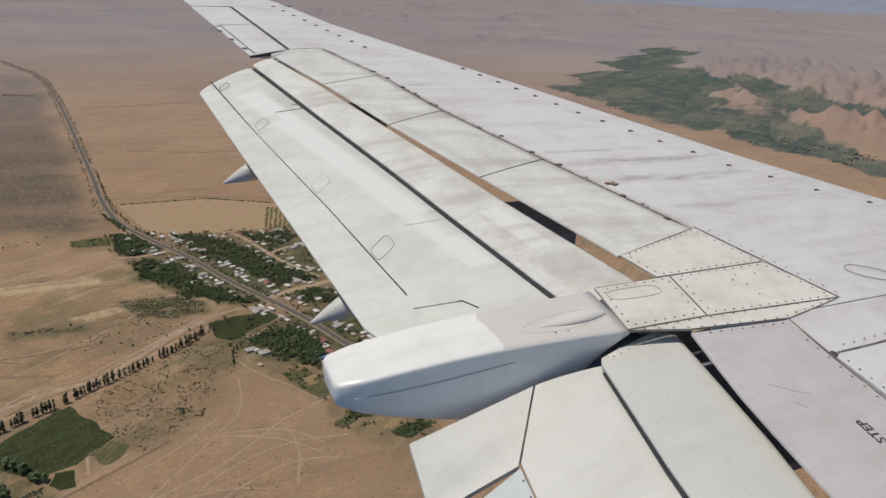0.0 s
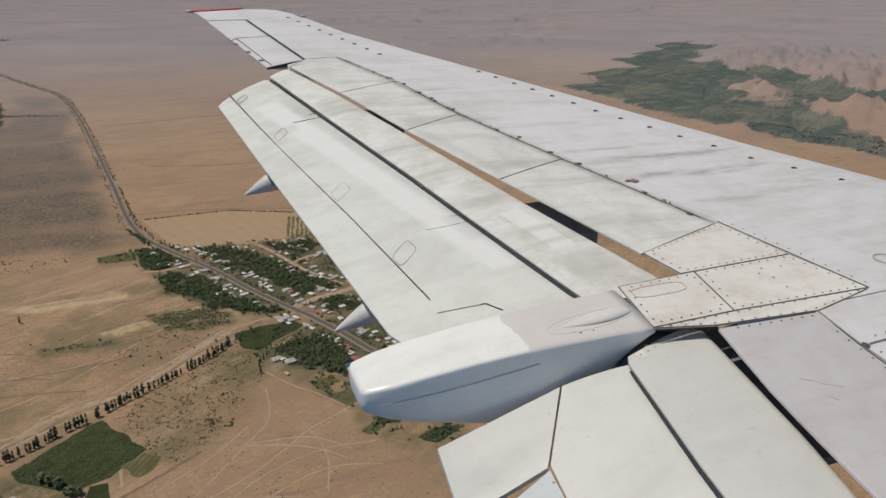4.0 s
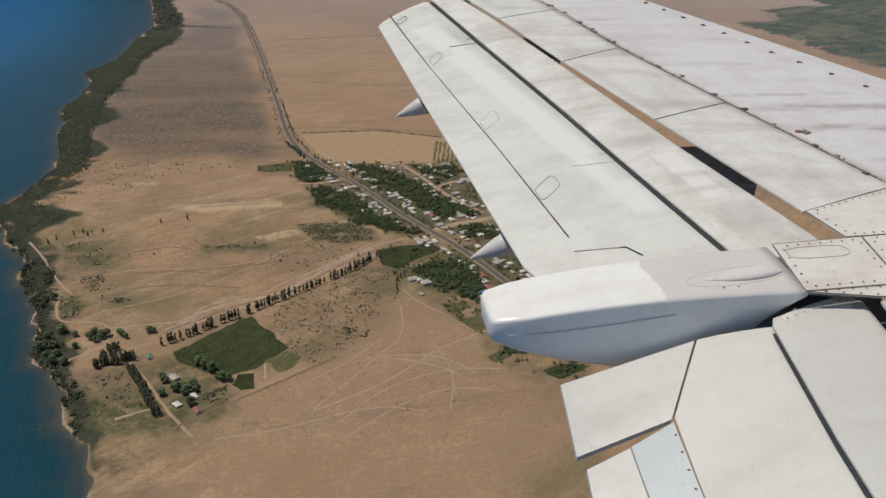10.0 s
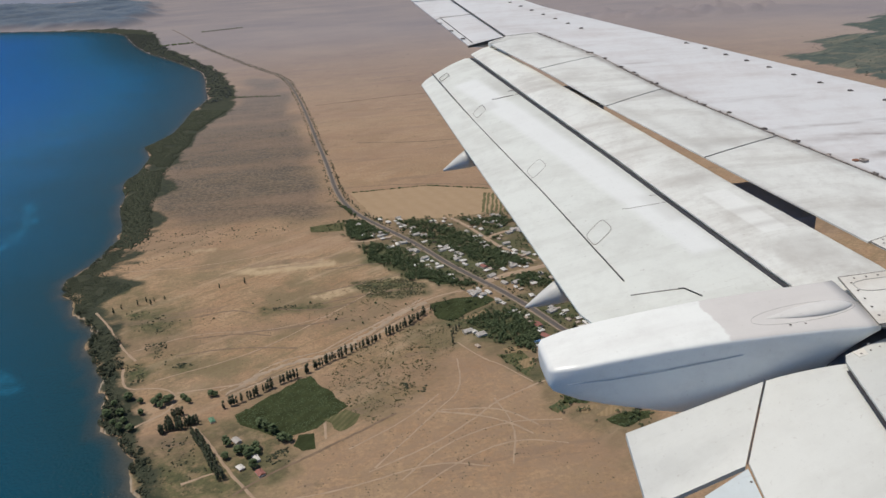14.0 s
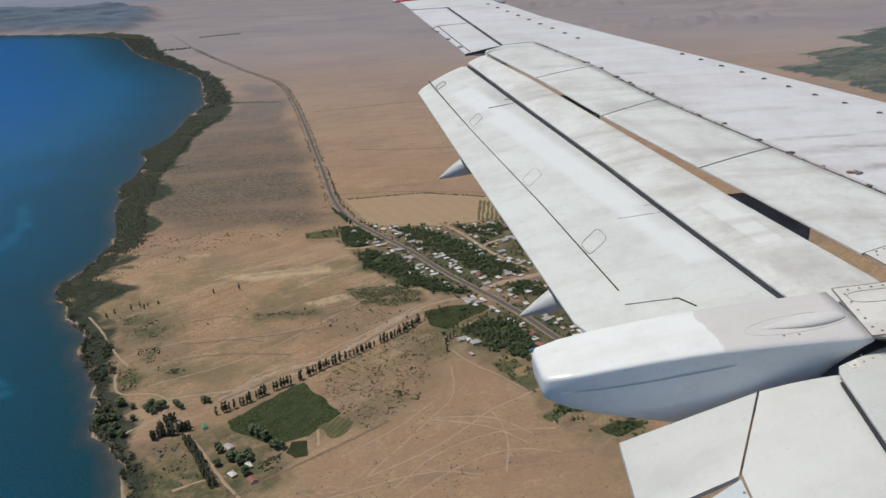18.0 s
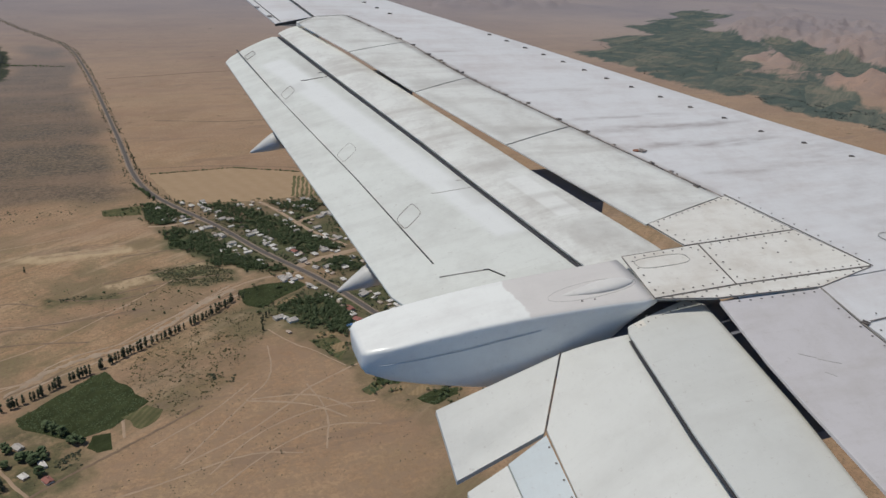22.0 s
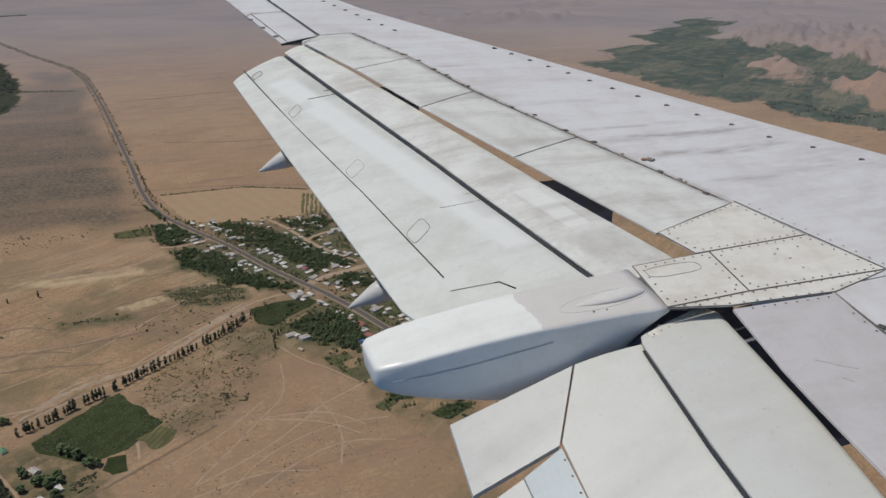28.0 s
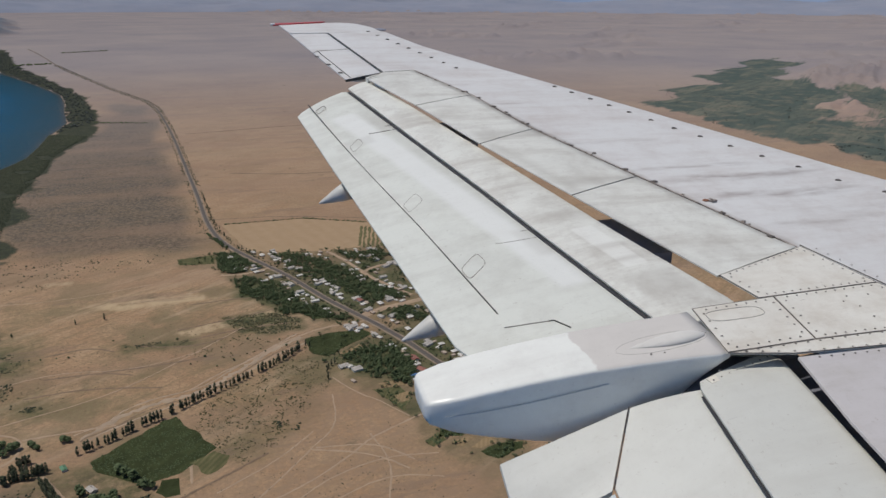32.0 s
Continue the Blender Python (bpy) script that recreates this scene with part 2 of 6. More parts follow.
M_FAIR_OLD = paint("worn_fairing_paint", (0.68, 0.66, 0.61), 0.3, 0.3, (0.42, 0.38, 0.34))
M_GREYPATCH = paint("grey_blue_paint", (0.57, 0.62, 0.615), 0.2, 0.4)
M_CONE = paint("cone_paint", (0.62, 0.62, 0.58), 0.5, 0.45)
# dark colour for a seam and for shade drawn along the flap slots
M_SEAM_SHADE = plain("dark_seam_and_shade", (0.04, 0.04, 0.046), 0.7)
M_HINGE = plain("grimy_hinge_metal", (0.40, 0.345, 0.30), 0.7, 0.0, 0.7, 22)
M_GREYSEAM = plain("shallow_grey_seam", (0.60, 0.64, 0.66), 0.7)
M_RED = plain("red_tip_paint", (0.55, 0.05, 0.05), 0.4)
# two dark colours that also hold the shade of slots and gaps
M_DARK = plain("dark_metal_and_shade", (0.26, 0.27, 0.325), 0.7)
M_CAVE = plain("slot_shade_colour", (0.17, 0.175, 0.21), 0.7)
M_SEAL_SHADE = plain("dark_sealant_and_shade", (0.06, 0.058, 0.055), 0.8)
M_SEALB = plain("brown_sealant", (0.26, 0.235, 0.205), 0.8, 0.0, 0.4, 14)
M_SEALG = plain("grey_sealant", (0.44, 0.42, 0.385), 0.8, 0.0, 0.4, 20)
M_RIVET = plain("worn_fastener_steel", (0.22, 0.19, 0.165), 0.5, 0.4, 0.4, 40)
M_RUST = plain("orange_primer", (0.30, 0.13, 0.07), 0.6, 0.0, 0.5, 30)
M_STENCIL = plain("black_stencil_paint", (0.07, 0.07, 0.07), 0.7)
M_LENS = plain("clear_lamp_glass", (0.8, 0.8, 0.8), 0.1)


# ---- helpers ----
def finish(name, verts, faces, material, parent=None, label="", smooth=False, origin=None):
    """A mesh object from world-space vertices; its origin is its parent's, or the one given."""
    me = bpy.data.meshes.new(name)
    o = Vector(parent.matrix_basis.translation if parent and not parent.parent else (0, 0, 0)) if origin is None else Vector(origin)
    if parent and parent.parent:
        o = parent.parent.matrix_basis.translation.copy()
    me.from_pydata([tuple(Vector(v) - o) for v in verts], [], faces)
    me.materials.append(material)
    if smooth:
        for p in me.polygons:
            p.use_smooth = True
    me.update()
    ob = new(name, me)
    if parent:
        ob.parent = parent
    else:
        ob.location = o
    if label:
        tagged(ob, label)
    return ob


def part(name, bm, material, parent, label="", smooth=False):
    """Links a bmesh, in its thing's own frame, as one mesh under a thing or a part."""
    me = bpy.data.meshes.new(name)
    bm.to_mesh(me)
    bm.free()
    me.materials.append(material)
    if smooth:
        for p in me.polygons:
            p.use_smooth = True
    ob = new(name, me)
    ob.parent = parent
    if label:
        tagged(ob, label)
    return ob


def thing(name, at, label, category, group="", kind=""):
    ob = new(name)
    ob.empty_display_size = 0.1
    ob.matrix_basis = pose(*at)
    return tagged(ob, label, category, group, kind)


def clump(rng, size=1.0, squash=0.8):
    """A small ragged leaf clump: a dented icosahedron's vertices and faces."""
    g = (1 + 5 ** 0.5) / 2
    v = np.array([(-1, g, 0), (1, g, 0), (-1, -g, 0), (1, -g, 0), (0, -1, g), (0, 1, g), (0, -1, -g), (0, 1, -g),
                  (g, 0, -1), (g, 0, 1), (-g, 0, -1), (-g, 0, 1)]) / 1.9
    f = np.array([(0, 11, 5), (0, 5, 1), (0, 1, 7), (0, 7, 10), (0, 10, 11), (1, 5, 9), (5, 11, 4), (11, 10, 2), (10, 7, 6), (7, 1, 8),
                  (3, 9, 4), (3, 4, 2), (3, 2, 6), (3, 6, 8), (3, 8, 9), (4, 9, 5), (2, 4, 11), (6, 2, 10), (8, 6, 7), (9, 8, 1)])
    v = v * rng.uniform(0.6, 1.3, (12, 1)) * size
    v[:, 2] *= squash
    return v, f


def tuft(rng, size=1.0, squash=0.8):
    """A ragged six-cornered clump for growth in masses."""
    v = np.array([(1, 0, 0), (0, 1, 0), (-1, 0, 0), (0, -1, 0), (0, 0, 1), (0, 0, -1)], float)
    f = np.array([(0, 1, 4), (1, 2, 4), (2, 3, 4), (3, 0, 4), (1, 0, 5), (2, 1, 5), (3, 2, 5), (0, 3, 5)])
    v = v * rng.uniform(0.65, 1.35, (6, 1)) + rng.uniform(-0.25, 0.25, (6, 3))
    a = rng.uniform(0, 6.28)
    v[:, :2] = v[:, :2] @ np.array([(math.cos(a), math.sin(a)), (-math.sin(a), math.cos(a))])
    return v * size * (1, 1, squash), f


def joined(name, chunks, material, label, category, kind="stuff"):
    """Many (verts, faces) chunks as one mesh object."""
    vs, fs, k = [], [], 0
    for v, f in chunks:
        vs.append(v)
        fs.append(f + k)
        k += len(v)
    v, f = np.concatenate(vs).astype(np.float32), np.concatenate(fs).astype(np.int32)
    me = bpy.data.meshes.new(name)
    me.vertices.add(len(v))
    me.vertices.foreach_set("co", v.ravel())
    w = f.shape[1]
    me.loops.add(f.size)
    me.loops.foreach_set("vertex_index", f.ravel())
    me.polygons.add(len(f))
    me.polygons.foreach_set("loop_start", np.arange(0, f.size, w, dtype=np.int32))
    me.update(calc_edges=True)
    me.materials.append(material)
    ob = new(name, me)
    return tagged(ob, label, category, "", kind)


# ---- the land ----
R0 = 2300.0     # past this the distance is drawn together, so that the far shore and the ranges fit into the view's reach
LAND = 2.0      # level of the plain over the lake


def far(p):
    """Draws points (n, 3) beyond R0 from the eye nearer along their line of sight."""
    v = np.asarray(p, float) - (0, 0, ALT)
    r = np.linalg.norm(v, axis=-1, keepdims=True)
    k = np.where(r > R0, (R0 + R0 * (1 - R0 / np.maximum(r, 1))) / np.maximum(r, 1), 1.0)
    return v * k + (0, 0, ALT)


def away(p, line):
    """Distance of points (n, 2) from a polyline."""
    best = np.full(len(p), 1e9)
    for a, b in zip(line[:-1], line[1:]):
        a, b = np.array(a, float), np.array(b, float)
        d = b - a
        t = np.clip(((p - a) @ d) / (d @ d), 0, 1)
        best = np.minimum(best, np.linalg.norm(p - a - t[:, None] * d, axis=1))
    return best


def inside(p, poly):
    """Which of the points (n, 2) lie in a polygon."""
    hit = np.zeros(len(p), bool)
    for (x0, y0), (x1, y1) in zip(poly, poly[1:] + poly[:1]):
        if y0 != y1:
            c = ((y0 > p[:, 1]) != (y1 > p[:, 1])) & (p[:, 0] < (x1 - x0) * (p[:, 1] - y0) / (y1 - y0) + x0)
            hit ^= c
    return hit


def rough(p, size, seed=0.0, octaves=3):
    """Cheap smooth noise about -1..1 over points (n, 2)."""
    out, amp = np.zeros(len(p)), 1.0
    rng = np.random.RandomState(int(seed * 10) + 5)
    for o in range(octaves):
        for _ in range(4):
            a, ph = rng.uniform(0, 6.28), rng.uniform(0, 6.28)
            k = 6.28 / size * 2 ** o * rng.uniform(0.7, 1.4)
            out += amp * 0.4 * np.sin(k * (p[:, 0] * math.cos(a) + p[:, 1] * math.sin(a)) + ph)
        amp *= 0.55
    return out


def soft(x, a, b):
    t = np.clip((x - a) / (b - a), 0, 1)
    return t * t * (3 - 2 * t)


def zone(p, poly, width):
    """1 inside a polygon, fading to 0 over that width outside and in."""
    d = away(p, poly + poly[:1]) * np.where(inside(p, poly), 1, -1)
    d = d + width * 0.6 * rough(p, width * 6, 3)
    return soft(d, -width, width)


COAST = [(60, -300), (-60, 150), (-157, 435), (-181, 496), (-192, 520), (-200, 541), (-211, 569), (-225, 596), (-242, 611), (-248, 624), (-248, 638), (-252, 661),
    (-258, 689), (-264, 706), (-275, 723), (-284, 740), (-291, 761), (-299, 773), (-304, 806), (-307, 826), (-316, 843), (-331, 857), (-345, 889), (-354, 917),
    (-367, 938), (-379, 950), (-387, 974), (-390, 1006), (-379, 1024), (-373, 1043), (-370, 1088), (-364, 1127), (-357, 1159), (-368, 1223), (-399, 1333), (-406,
    1406), (-431, 1484), (-434, 1549), (-423, 1591), (-428, 1704), (-432, 1765), (-467, 1849), (-445, 1919), (-426, 2002), (-424, 2158), (-430, 2342)]
BAY = [(-419, 2440), (-417, 2574), (-460, 2826), (-495, 3071), (-546, 3326), (-633, 3554), (-747, 3844), (-867, 4120), (-1004, 4435), (-1181, 4956), (-1337, 5471),
    (-1472, 5954), (-1644, 6356), (-2001, 6878), (-2718, 7514), (-3449, 7877), (-5519, 8725)]
SHORE = COAST + BAY
LAKE = SHORE + [(-40000, 9500), (-40000, -40000), (300, -40000)]
ROAD = [(-1207, 6312), (-1031, 5729), (-779, 4766), (-630, 4266), (-492, 3848), (-379, 3501), (-284, 3228), (-203, 3008), (-163, 2830), (-121, 2478), (-87, 2153),
    (-62, 1865), (-45, 1669), (-28, 1484), (-18, 1334), (-5, 1240), (12, 1174), (37, 1117), (67, 1056), (88, 1013), (104, 973), (121, 925), (138, 886), (157, 846),
    (172, 816), (185, 784), (198, 752), (210, 712), (225, 668), (246, 609), (269, 532), (292, 456), (319, 369)]
TRACK = [(168, 824), (156, 823), (123, 820), (101, 815), (79, 803), (50, 785), (22, 757), (-11, 738), (-42, 708)]
VILLAGE = [(-61, 1128), (-7, 1141), (47, 1137), (82, 1120), (172, 1109), (256, 1113), (309, 951), (297, 727), (266, 562), (237, 496), (198, 509), (159, 548), (162,
    596), (146, 624), (131, 660), (105, 710), (80, 759), (85, 796), (123, 820), (91, 868), (62, 875), (34, 938), (17, 986), (-4, 1059), (-60, 1095)]
SCRUB = [(-333, 2236), (-341, 2517), (-308, 2979), (-177, 2914), (-127, 2265), (-63, 1620), (-29, 1318), (-13, 1210), (-43, 1157), (-151, 1160), (-233, 1178), (-313, 1224), (-375, 1318), (-390, 1451), (-408, 1670), (-411, 1996)]
VALLEY = [(1684, 2486), (2000, 2924), (2295, 3015), (3124, 3900), (3646, 4165), (3451, 3791), (2672, 3010), (2827, 2990), (2598, 2604), (2181, 2220), (2020, 1952),
    (1927, 1610), (1832, 1377), (1674, 1315), (1689, 1559), (1611, 1665), (1546, 1803), (1527, 2033)]
VALLEY_TAIL = [(1620, 1700), (1760, 1400), (1800, 1000), (1950, 600), (1800, 540), (1640, 980), (1560, 1400)]
VALLEY_SIDE = [(2559, 2519), (2821, 2667), (2568, 2132), (2400, 1500), (2450, 1000), (2250, 900), (2150, 1400), (2049, 1717), (2202, 2061)]
HEADLAND = [(-1904, 8903), (-1752, 7616), (-1812, 7132), (-2721, 7808), (-3530, 8313), (-6123, 9701), (-10912, 17446), (-6582, 17288), (-4325, 17206), (-2995,
    14186)]
INNER = [(-158, 457), (-176, 504), (-177, 533), (-194, 565), (-209, 595), (-218, 629), (-232, 657), (-249, 692), (-249, 724), (-257, 763), (-280, 812), (-306, 840),
    (-325, 884), (-321, 908), (-304, 934), (-292, 960), (-324, 987), (-341, 1018), (-335, 1060), (-325, 1104), (-308, 1150), (-323, 1239), (-343, 1336), (-350,
    1438), (-362, 1526), (-366, 1672), (-359, 1811), (-364, 2015), (-346, 2152), (-316, 2295), (-329, 2571), (-410, 3029), (-481, 3331), (-649, 3813), (-869, 4446),
    (-1040, 4977), (-1252, 5894), (-1465, 6517), (-1798, 6981)]
BAND = INNER + SHORE[:4:-1]
PLUME = [(-586, 1424), (-542, 1310), (-540, 1194), (-550, 1100), (-502, 934), (-426, 796), (-358, 710)]
GREENS = [[(-5, 885), (59, 882), (87, 854), (85, 826), (53, 818), (13, 834)],
    [(-284, 869), (-255, 873), (-206, 829), (-215, 800), (-253, 804)],
    [(-240, 774), (-216, 775), (-202, 739), (-223, 737)],
    [(-251, 733), (-231, 731), (-220, 694), (-236, 684)],
    [(-333, 979), (-286, 955), (-294, 935), (-323, 914)],
    [(-185, 580), (-160, 583), (-142, 548), (-133, 523), (-157, 517), (-169, 546)],
    [(-208, 577), (-192, 568), (-169, 544), (-157, 513), (-182, 510), (-192, 527)],
    [(34, 624), (58, 616), (55, 603), (39, 608)],
    [(-92, 535), (-70, 546), (-63, 530), (-82, 515)],
    [(-207, 728), (-176, 715), (-177, 704), (-205, 716)],
    [(-116, 838), (-42, 832), (-42, 819), (-109, 826)]]
BARE = [(92, 669), (128, 643), (157, 598), (164, 566), (173, 527), (191, 490), (187, 432), (126, 377), (10, 371), (-103, 424), (-98, 494), (-2, 554), (42, 589), (63,
    630)]
GROVES = [[(-7, 1135), (42, 1126), (45, 1081), (67, 1049), (45, 1042), (11, 1032), (-4, 1061)],
    [(16, 1012), (36, 1025), (62, 990), (82, 968), (100, 908), (125, 877), (161, 834), (125, 830), (102, 844), (90, 866), (62, 873), (63, 908), (37, 935), (19, 950)],
    [(72, 1112), (133, 1094), (160, 1040), (197, 968), (223, 920), (244, 881), (211, 872), (177, 873), (164, 903), (144, 944), (125, 979), (105, 1008), (88, 1048)],
    [(171, 1103), (207, 1078), (240, 1085), (254, 1053), (218, 1024), (204, 1041), (185, 1054)],
    [(180, 848), (218, 856), (244, 844), (252, 762), (235, 753), (225, 802), (196, 815)],
    [(114, 737), (146, 758), (180, 761), (187, 722), (200, 702), (182, 657), (173, 647), (158, 669), (142, 679), (135, 707)],
    [(202, 1031), (217, 996), (204, 968), (192, 993)],
    [(243, 747), (279, 732), (270, 626), (243, 633)],
    [(234, 579), (260, 573), (251, 527), (230, 528)]]
BUSHY = [(-40, 663), (6, 708), (45, 732), (77, 760), (100, 718), (96, 680), (77, 649), (56, 621), (42, 594), (19, 571), (-2, 562), (-18, 593), (-40, 643)]
SHORE_MEADOW = [(-321, 896), (-286, 953), (-195, 851), (-185, 768), (-179, 665), (-233, 675), (-271, 803)]
FARMYARD = [(-211, 587), (-157, 597), (-123, 601), (-60, 554), (-66, 509), (-98, 493), (-152, 490), (-185, 506)]
GARDENS = GROVES + [[(16, 1012), (100, 1060), (150, 1085), (250, 1060), (260, 1000), (240, 890), (190, 870), (160, 840), (90, 866), (40, 930)],
           [(90, 740), (170, 780), (250, 840), (300, 740), (262, 640), (190, 660), (150, 660), (120, 720)], [(130, 660), (165, 665), (175, 600), (160, 590)]]
STRIPS = [[(-56, 856), (15, 882), (53, 895), (75, 879), (14, 862), (-42, 837)],
    [(-165, 971), (-42, 980), (-12, 954), (-132, 942)],
    [(-234, 1074), (-199, 1071), (-198, 1061), (-230, 1061)]]

# a polar sheet round the point under the eye
radii = np.concatenate([np.linspace(60, 380, 16)[:-1], np.linspace(380, 1300, 150)[:-1], np.geomspace(1300, 30000, 150)])
az = np.radians(np.concatenate([np.linspace(-50, 75, 900, endpoint=False), np.linspace(75, 310, 200, endpoint=False)]))
N_AZ = len(az)
gr, ga = np.meshgrid(radii, az, indexing="ij")
ground_xy = np.c_[(gr * np.sin(ga)).ravel(), (gr * np.cos(ga)).ravel()]
ground_xy = np.vstack([ground_xy, [(0, 0)]])
map_xy = ground_xy
shore = away(map_xy, SHORE) * np.where(inside(map_xy, LAKE), -1, 1)
shore = shore + soft(3000 - np.linalg.norm(map_xy, axis=1), 0, 1500) * (4 * rough(map_xy, 110, 1) + 2 * rough(map_xy, 30, 2))
i0 = (np.arange(len(radii) - 1)[:, None] * N_AZ + np.arange(N_AZ)[None]).ravel()
i1 = (np.arange(len(radii) - 1)[:, None] * N_AZ + (np.arange(N_AZ) + 1)[None] % N_AZ).ravel()
quads = np.c_[i0, i1, i1 + N_AZ, i0 + N_AZ]
centre = len(map_xy) - 1
fan = np.c_[np.arange(N_AZ), (np.arange(N_AZ) + 1) % N_AZ, np.full(N_AZ, centre), np.full(N_AZ, centre)]


def sheet(name, z, faces, attrs, material, label, category):
    """A sheet over the polar grid with point attributes for its material."""
    co = far(np.c_[ground_xy, z])
    me = bpy.data.meshes.new(name)
    used = np.unique(faces)
    remap = np.full(len(co), -1)
    remap[used] = np.arange(len(used))
    f = remap[faces].astype(np.int32)
    me.vertices.add(len(used))
    me.vertices.foreach_set("co", co[used].astype(np.float32).ravel())
    tri = f[:, 2] == f[:, 3]
    loops = np.concatenate([f[~tri].ravel(), f[tri][:, :3].ravel()])
    sizes = np.concatenate([np.full((~tri).sum(), 4), np.full(tri.sum(), 3)])
    me.loops.add(len(loops))
    me.loops.foreach_set("vertex_index", loops[::1].astype(np.int32))
    me.polygons.add(len(sizes))
    me.polygons.foreach_set("loop_start", (np.cumsum(sizes) - sizes).astype(np.int32))
    me.update(calc_edges=True)
    me.flip_normals()
    a = me.attributes.new("plan", "FLOAT_VECTOR", "POINT")
    a.data.foreach_set("vector", np.c_[map_xy, np.zeros(len(co))][used].astype(np.float32).ravel())
    for key, val in attrs.items():
        a = me.attributes.new(key, "FLOAT", "POINT")
        a.data.foreach_set("value", val[used].astype(np.float32))
    me.polygons.foreach_set("use_smooth", np.ones(len(me.polygons), bool))
    me.materials.append(material)
    return tagged(new(name, me), label, category, "", "structure")


def ground_material():
    m, n, l, b = mat("dry_steppe")
    v = attr(n, "plan").outputs["Vector"]
    slope = n.new("ShaderNodeMapping")
    slope.inputs["Rotation"].default_value = (0, 0, -0.6)
    l.new(v, slope.inputs["Vector"])
    meadow = attr(n, "meadow").outputs["Fac"]
    big = noised(n, l, v, 0.0022, 0.35, 0.68, 6)
    mid = noised(n, l, v, 0.02, 0.4, 0.66, 8, 0.65)
    fine = noised(n, l, v, 0.22, 0.4, 0.62, 5, 0.7)
    rill = noised(n, l, slope.outputs[0], (0.012, 0.13, 1.0), 0.55, 0.63, 8, 0.75)
    c = mixed(n, l, big, (0.41, 0.268, 0.155), (0.305, 0.183, 0.102))
    c = mixed(n, l, math2(n, l, "MULTIPLY", mid, 0.55), c, (0.455, 0.322, 0.195))
    olive = noised(n, l, v, 0.008, 0.46, 0.57, 10, 0.7)
    c = mixed(n, l, math2(n, l, "MULTIPLY", math2(n, l, "MULTIPLY", olive, attr(n, "meadow").outputs["Fac"]), 0.8), c, (0.17, 0.145, 0.078))
    c = mixed(n, l, math2(n, l, "MULTIPLY", fine, 0.52), c, (0.19, 0.128, 0.08))
    c = mixed(n, l, math2(n, l, "MULTIPLY", math2(n, l, "MULTIPLY", rill, meadow), 0.55), c, (0.15, 0.115, 0.068))
    tufts = noised(n, l, v, 0.42, 0.55, 0.66, 4, 0.75)
    c = mixed(n, l, math2(n, l, "MULTIPLY", math2(n, l, "MULTIPLY", tufts, attr(n, "meadow").outputs["Fac"]), 0.7), c, (0.105, 0.085, 0.052))
    # eroded lines and wash
    wash = noised(n, l, slope.outputs[0], (0.006, 0.05, 1.0), 0.53, 0.64, 10, 0.7)
    c = mixed(n, l, math2(n, l, "MULTIPLY", math2(n, l, "MULTIPLY", wash, meadow), 0.6), c, (0.17, 0.132, 0.072))
    bare = noised(n, l, slope.outputs[0], (0.004, 0.022, 1.0), 0.52, 0.62, 8, 0.65)
    c = mixed(n, l, math2(n, l, "MULTIPLY", math2(n, l, "MULTIPLY", bare, meadow), 0.6), c, (0.43, 0.315, 0.205))
    c = mixed(n, l, math2(n, l, "MULTIPLY", attr(n, "strip").outputs["Fac"], noised(n, l, v, 0.06, 0.3, 0.55, 8, 0.7)), c, (0.44, 0.33, 0.20))
    # trampled, eroded terrace
    broken = noised(n, l, v, 0.085, 0.46, 0.56, 10, 0.75)
    c = mixed(n, l, math2(n, l, "MULTIPLY", math2(n, l, "MULTIPLY", attr(n, "terrace").outputs["Fac"], broken), 0.75), c, (0.27, 0.188, 0.12))
    # scrub: dark thorny growth over grey soil
    s = attr(n, "scrub").outputs["Fac"]
    dots = noised(n, l, v, 0.14, 0.42, 0.56, 5, 0.8)
    sc = mixed(n, l, dots, (0.185, 0.142, 0.102), (0.06, 0.055, 0.042))
    rows = noised(n, l, v, (0.004, 0.03, 1.0), 0.4, 0.62, 6, 0.65)
    sc = mixed(n, l, math2(n, l, "MULTIPLY", rows, 0.3), sc, (0.095, 0.084, 0.062))
    c = mixed(n, l, math2(n, l, "MULTIPLY", s, math2(n, l, "ADD", math2(n, l, "MULTIPLY", mid, 0.2), 0.8)), c, sc)
    # gardens and grass, with shade under the village trees put into their colour
    gd = attr(n, "garden").outputs["Fac"]
    gdc = mixed(n, l, noised(n, l, v, 0.04, 0.42, 0.58, 8, 0.7), (0.042, 0.06, 0.027), (0.088, 0.096, 0.046))
    gdc = mixed(n, l, noised(n, l, v, 0.028, 0.6, 0.66, 5, 0.6), gdc, (0.24, 0.175, 0.115))
    c = mixed(n, l, math2(n, l, "MULTIPLY", gd, 0.9), c, gdc)
    # grass and reeds
    g = attr(n, "green").outputs["Fac"]
    gn = noised(n, l, v, 0.09, 0.4, 0.6, 9, 0.75)
    gc = mixed(n, l, gn, (0.042, 0.055, 0.026), (0.12, 0.115, 0.055))
    gm = math2(n, l, "MULTIPLY", g, math2(n, l, "ADD", math2(n, l, "MULTIPLY", noised(n, l, v, 0.07, 0.4, 0.52, 9, 0.72), 0.55), 0.45))
    c = mixed(n, l, gm, c, gc)
    # irrigated valley, a patchwork of plots
    vz = attr(n, "valley").outputs["Fac"]
    vo = n.new("ShaderNodeTexVoronoi")
    vo.inputs["Scale"].default_value = 0.008
    vo.distance = "MANHATTAN"
    plot_map = n.new("ShaderNodeMapping")
    plot_map.inputs["Scale"].default_value = (0.3, 1.6, 1.0)
    l.new(slope.outputs[0], plot_map.inputs["Vector"])
    l.new(plot_map.outputs[0], vo.inputs["Vector"])
    sep = n.new("ShaderNodeSeparateColor")
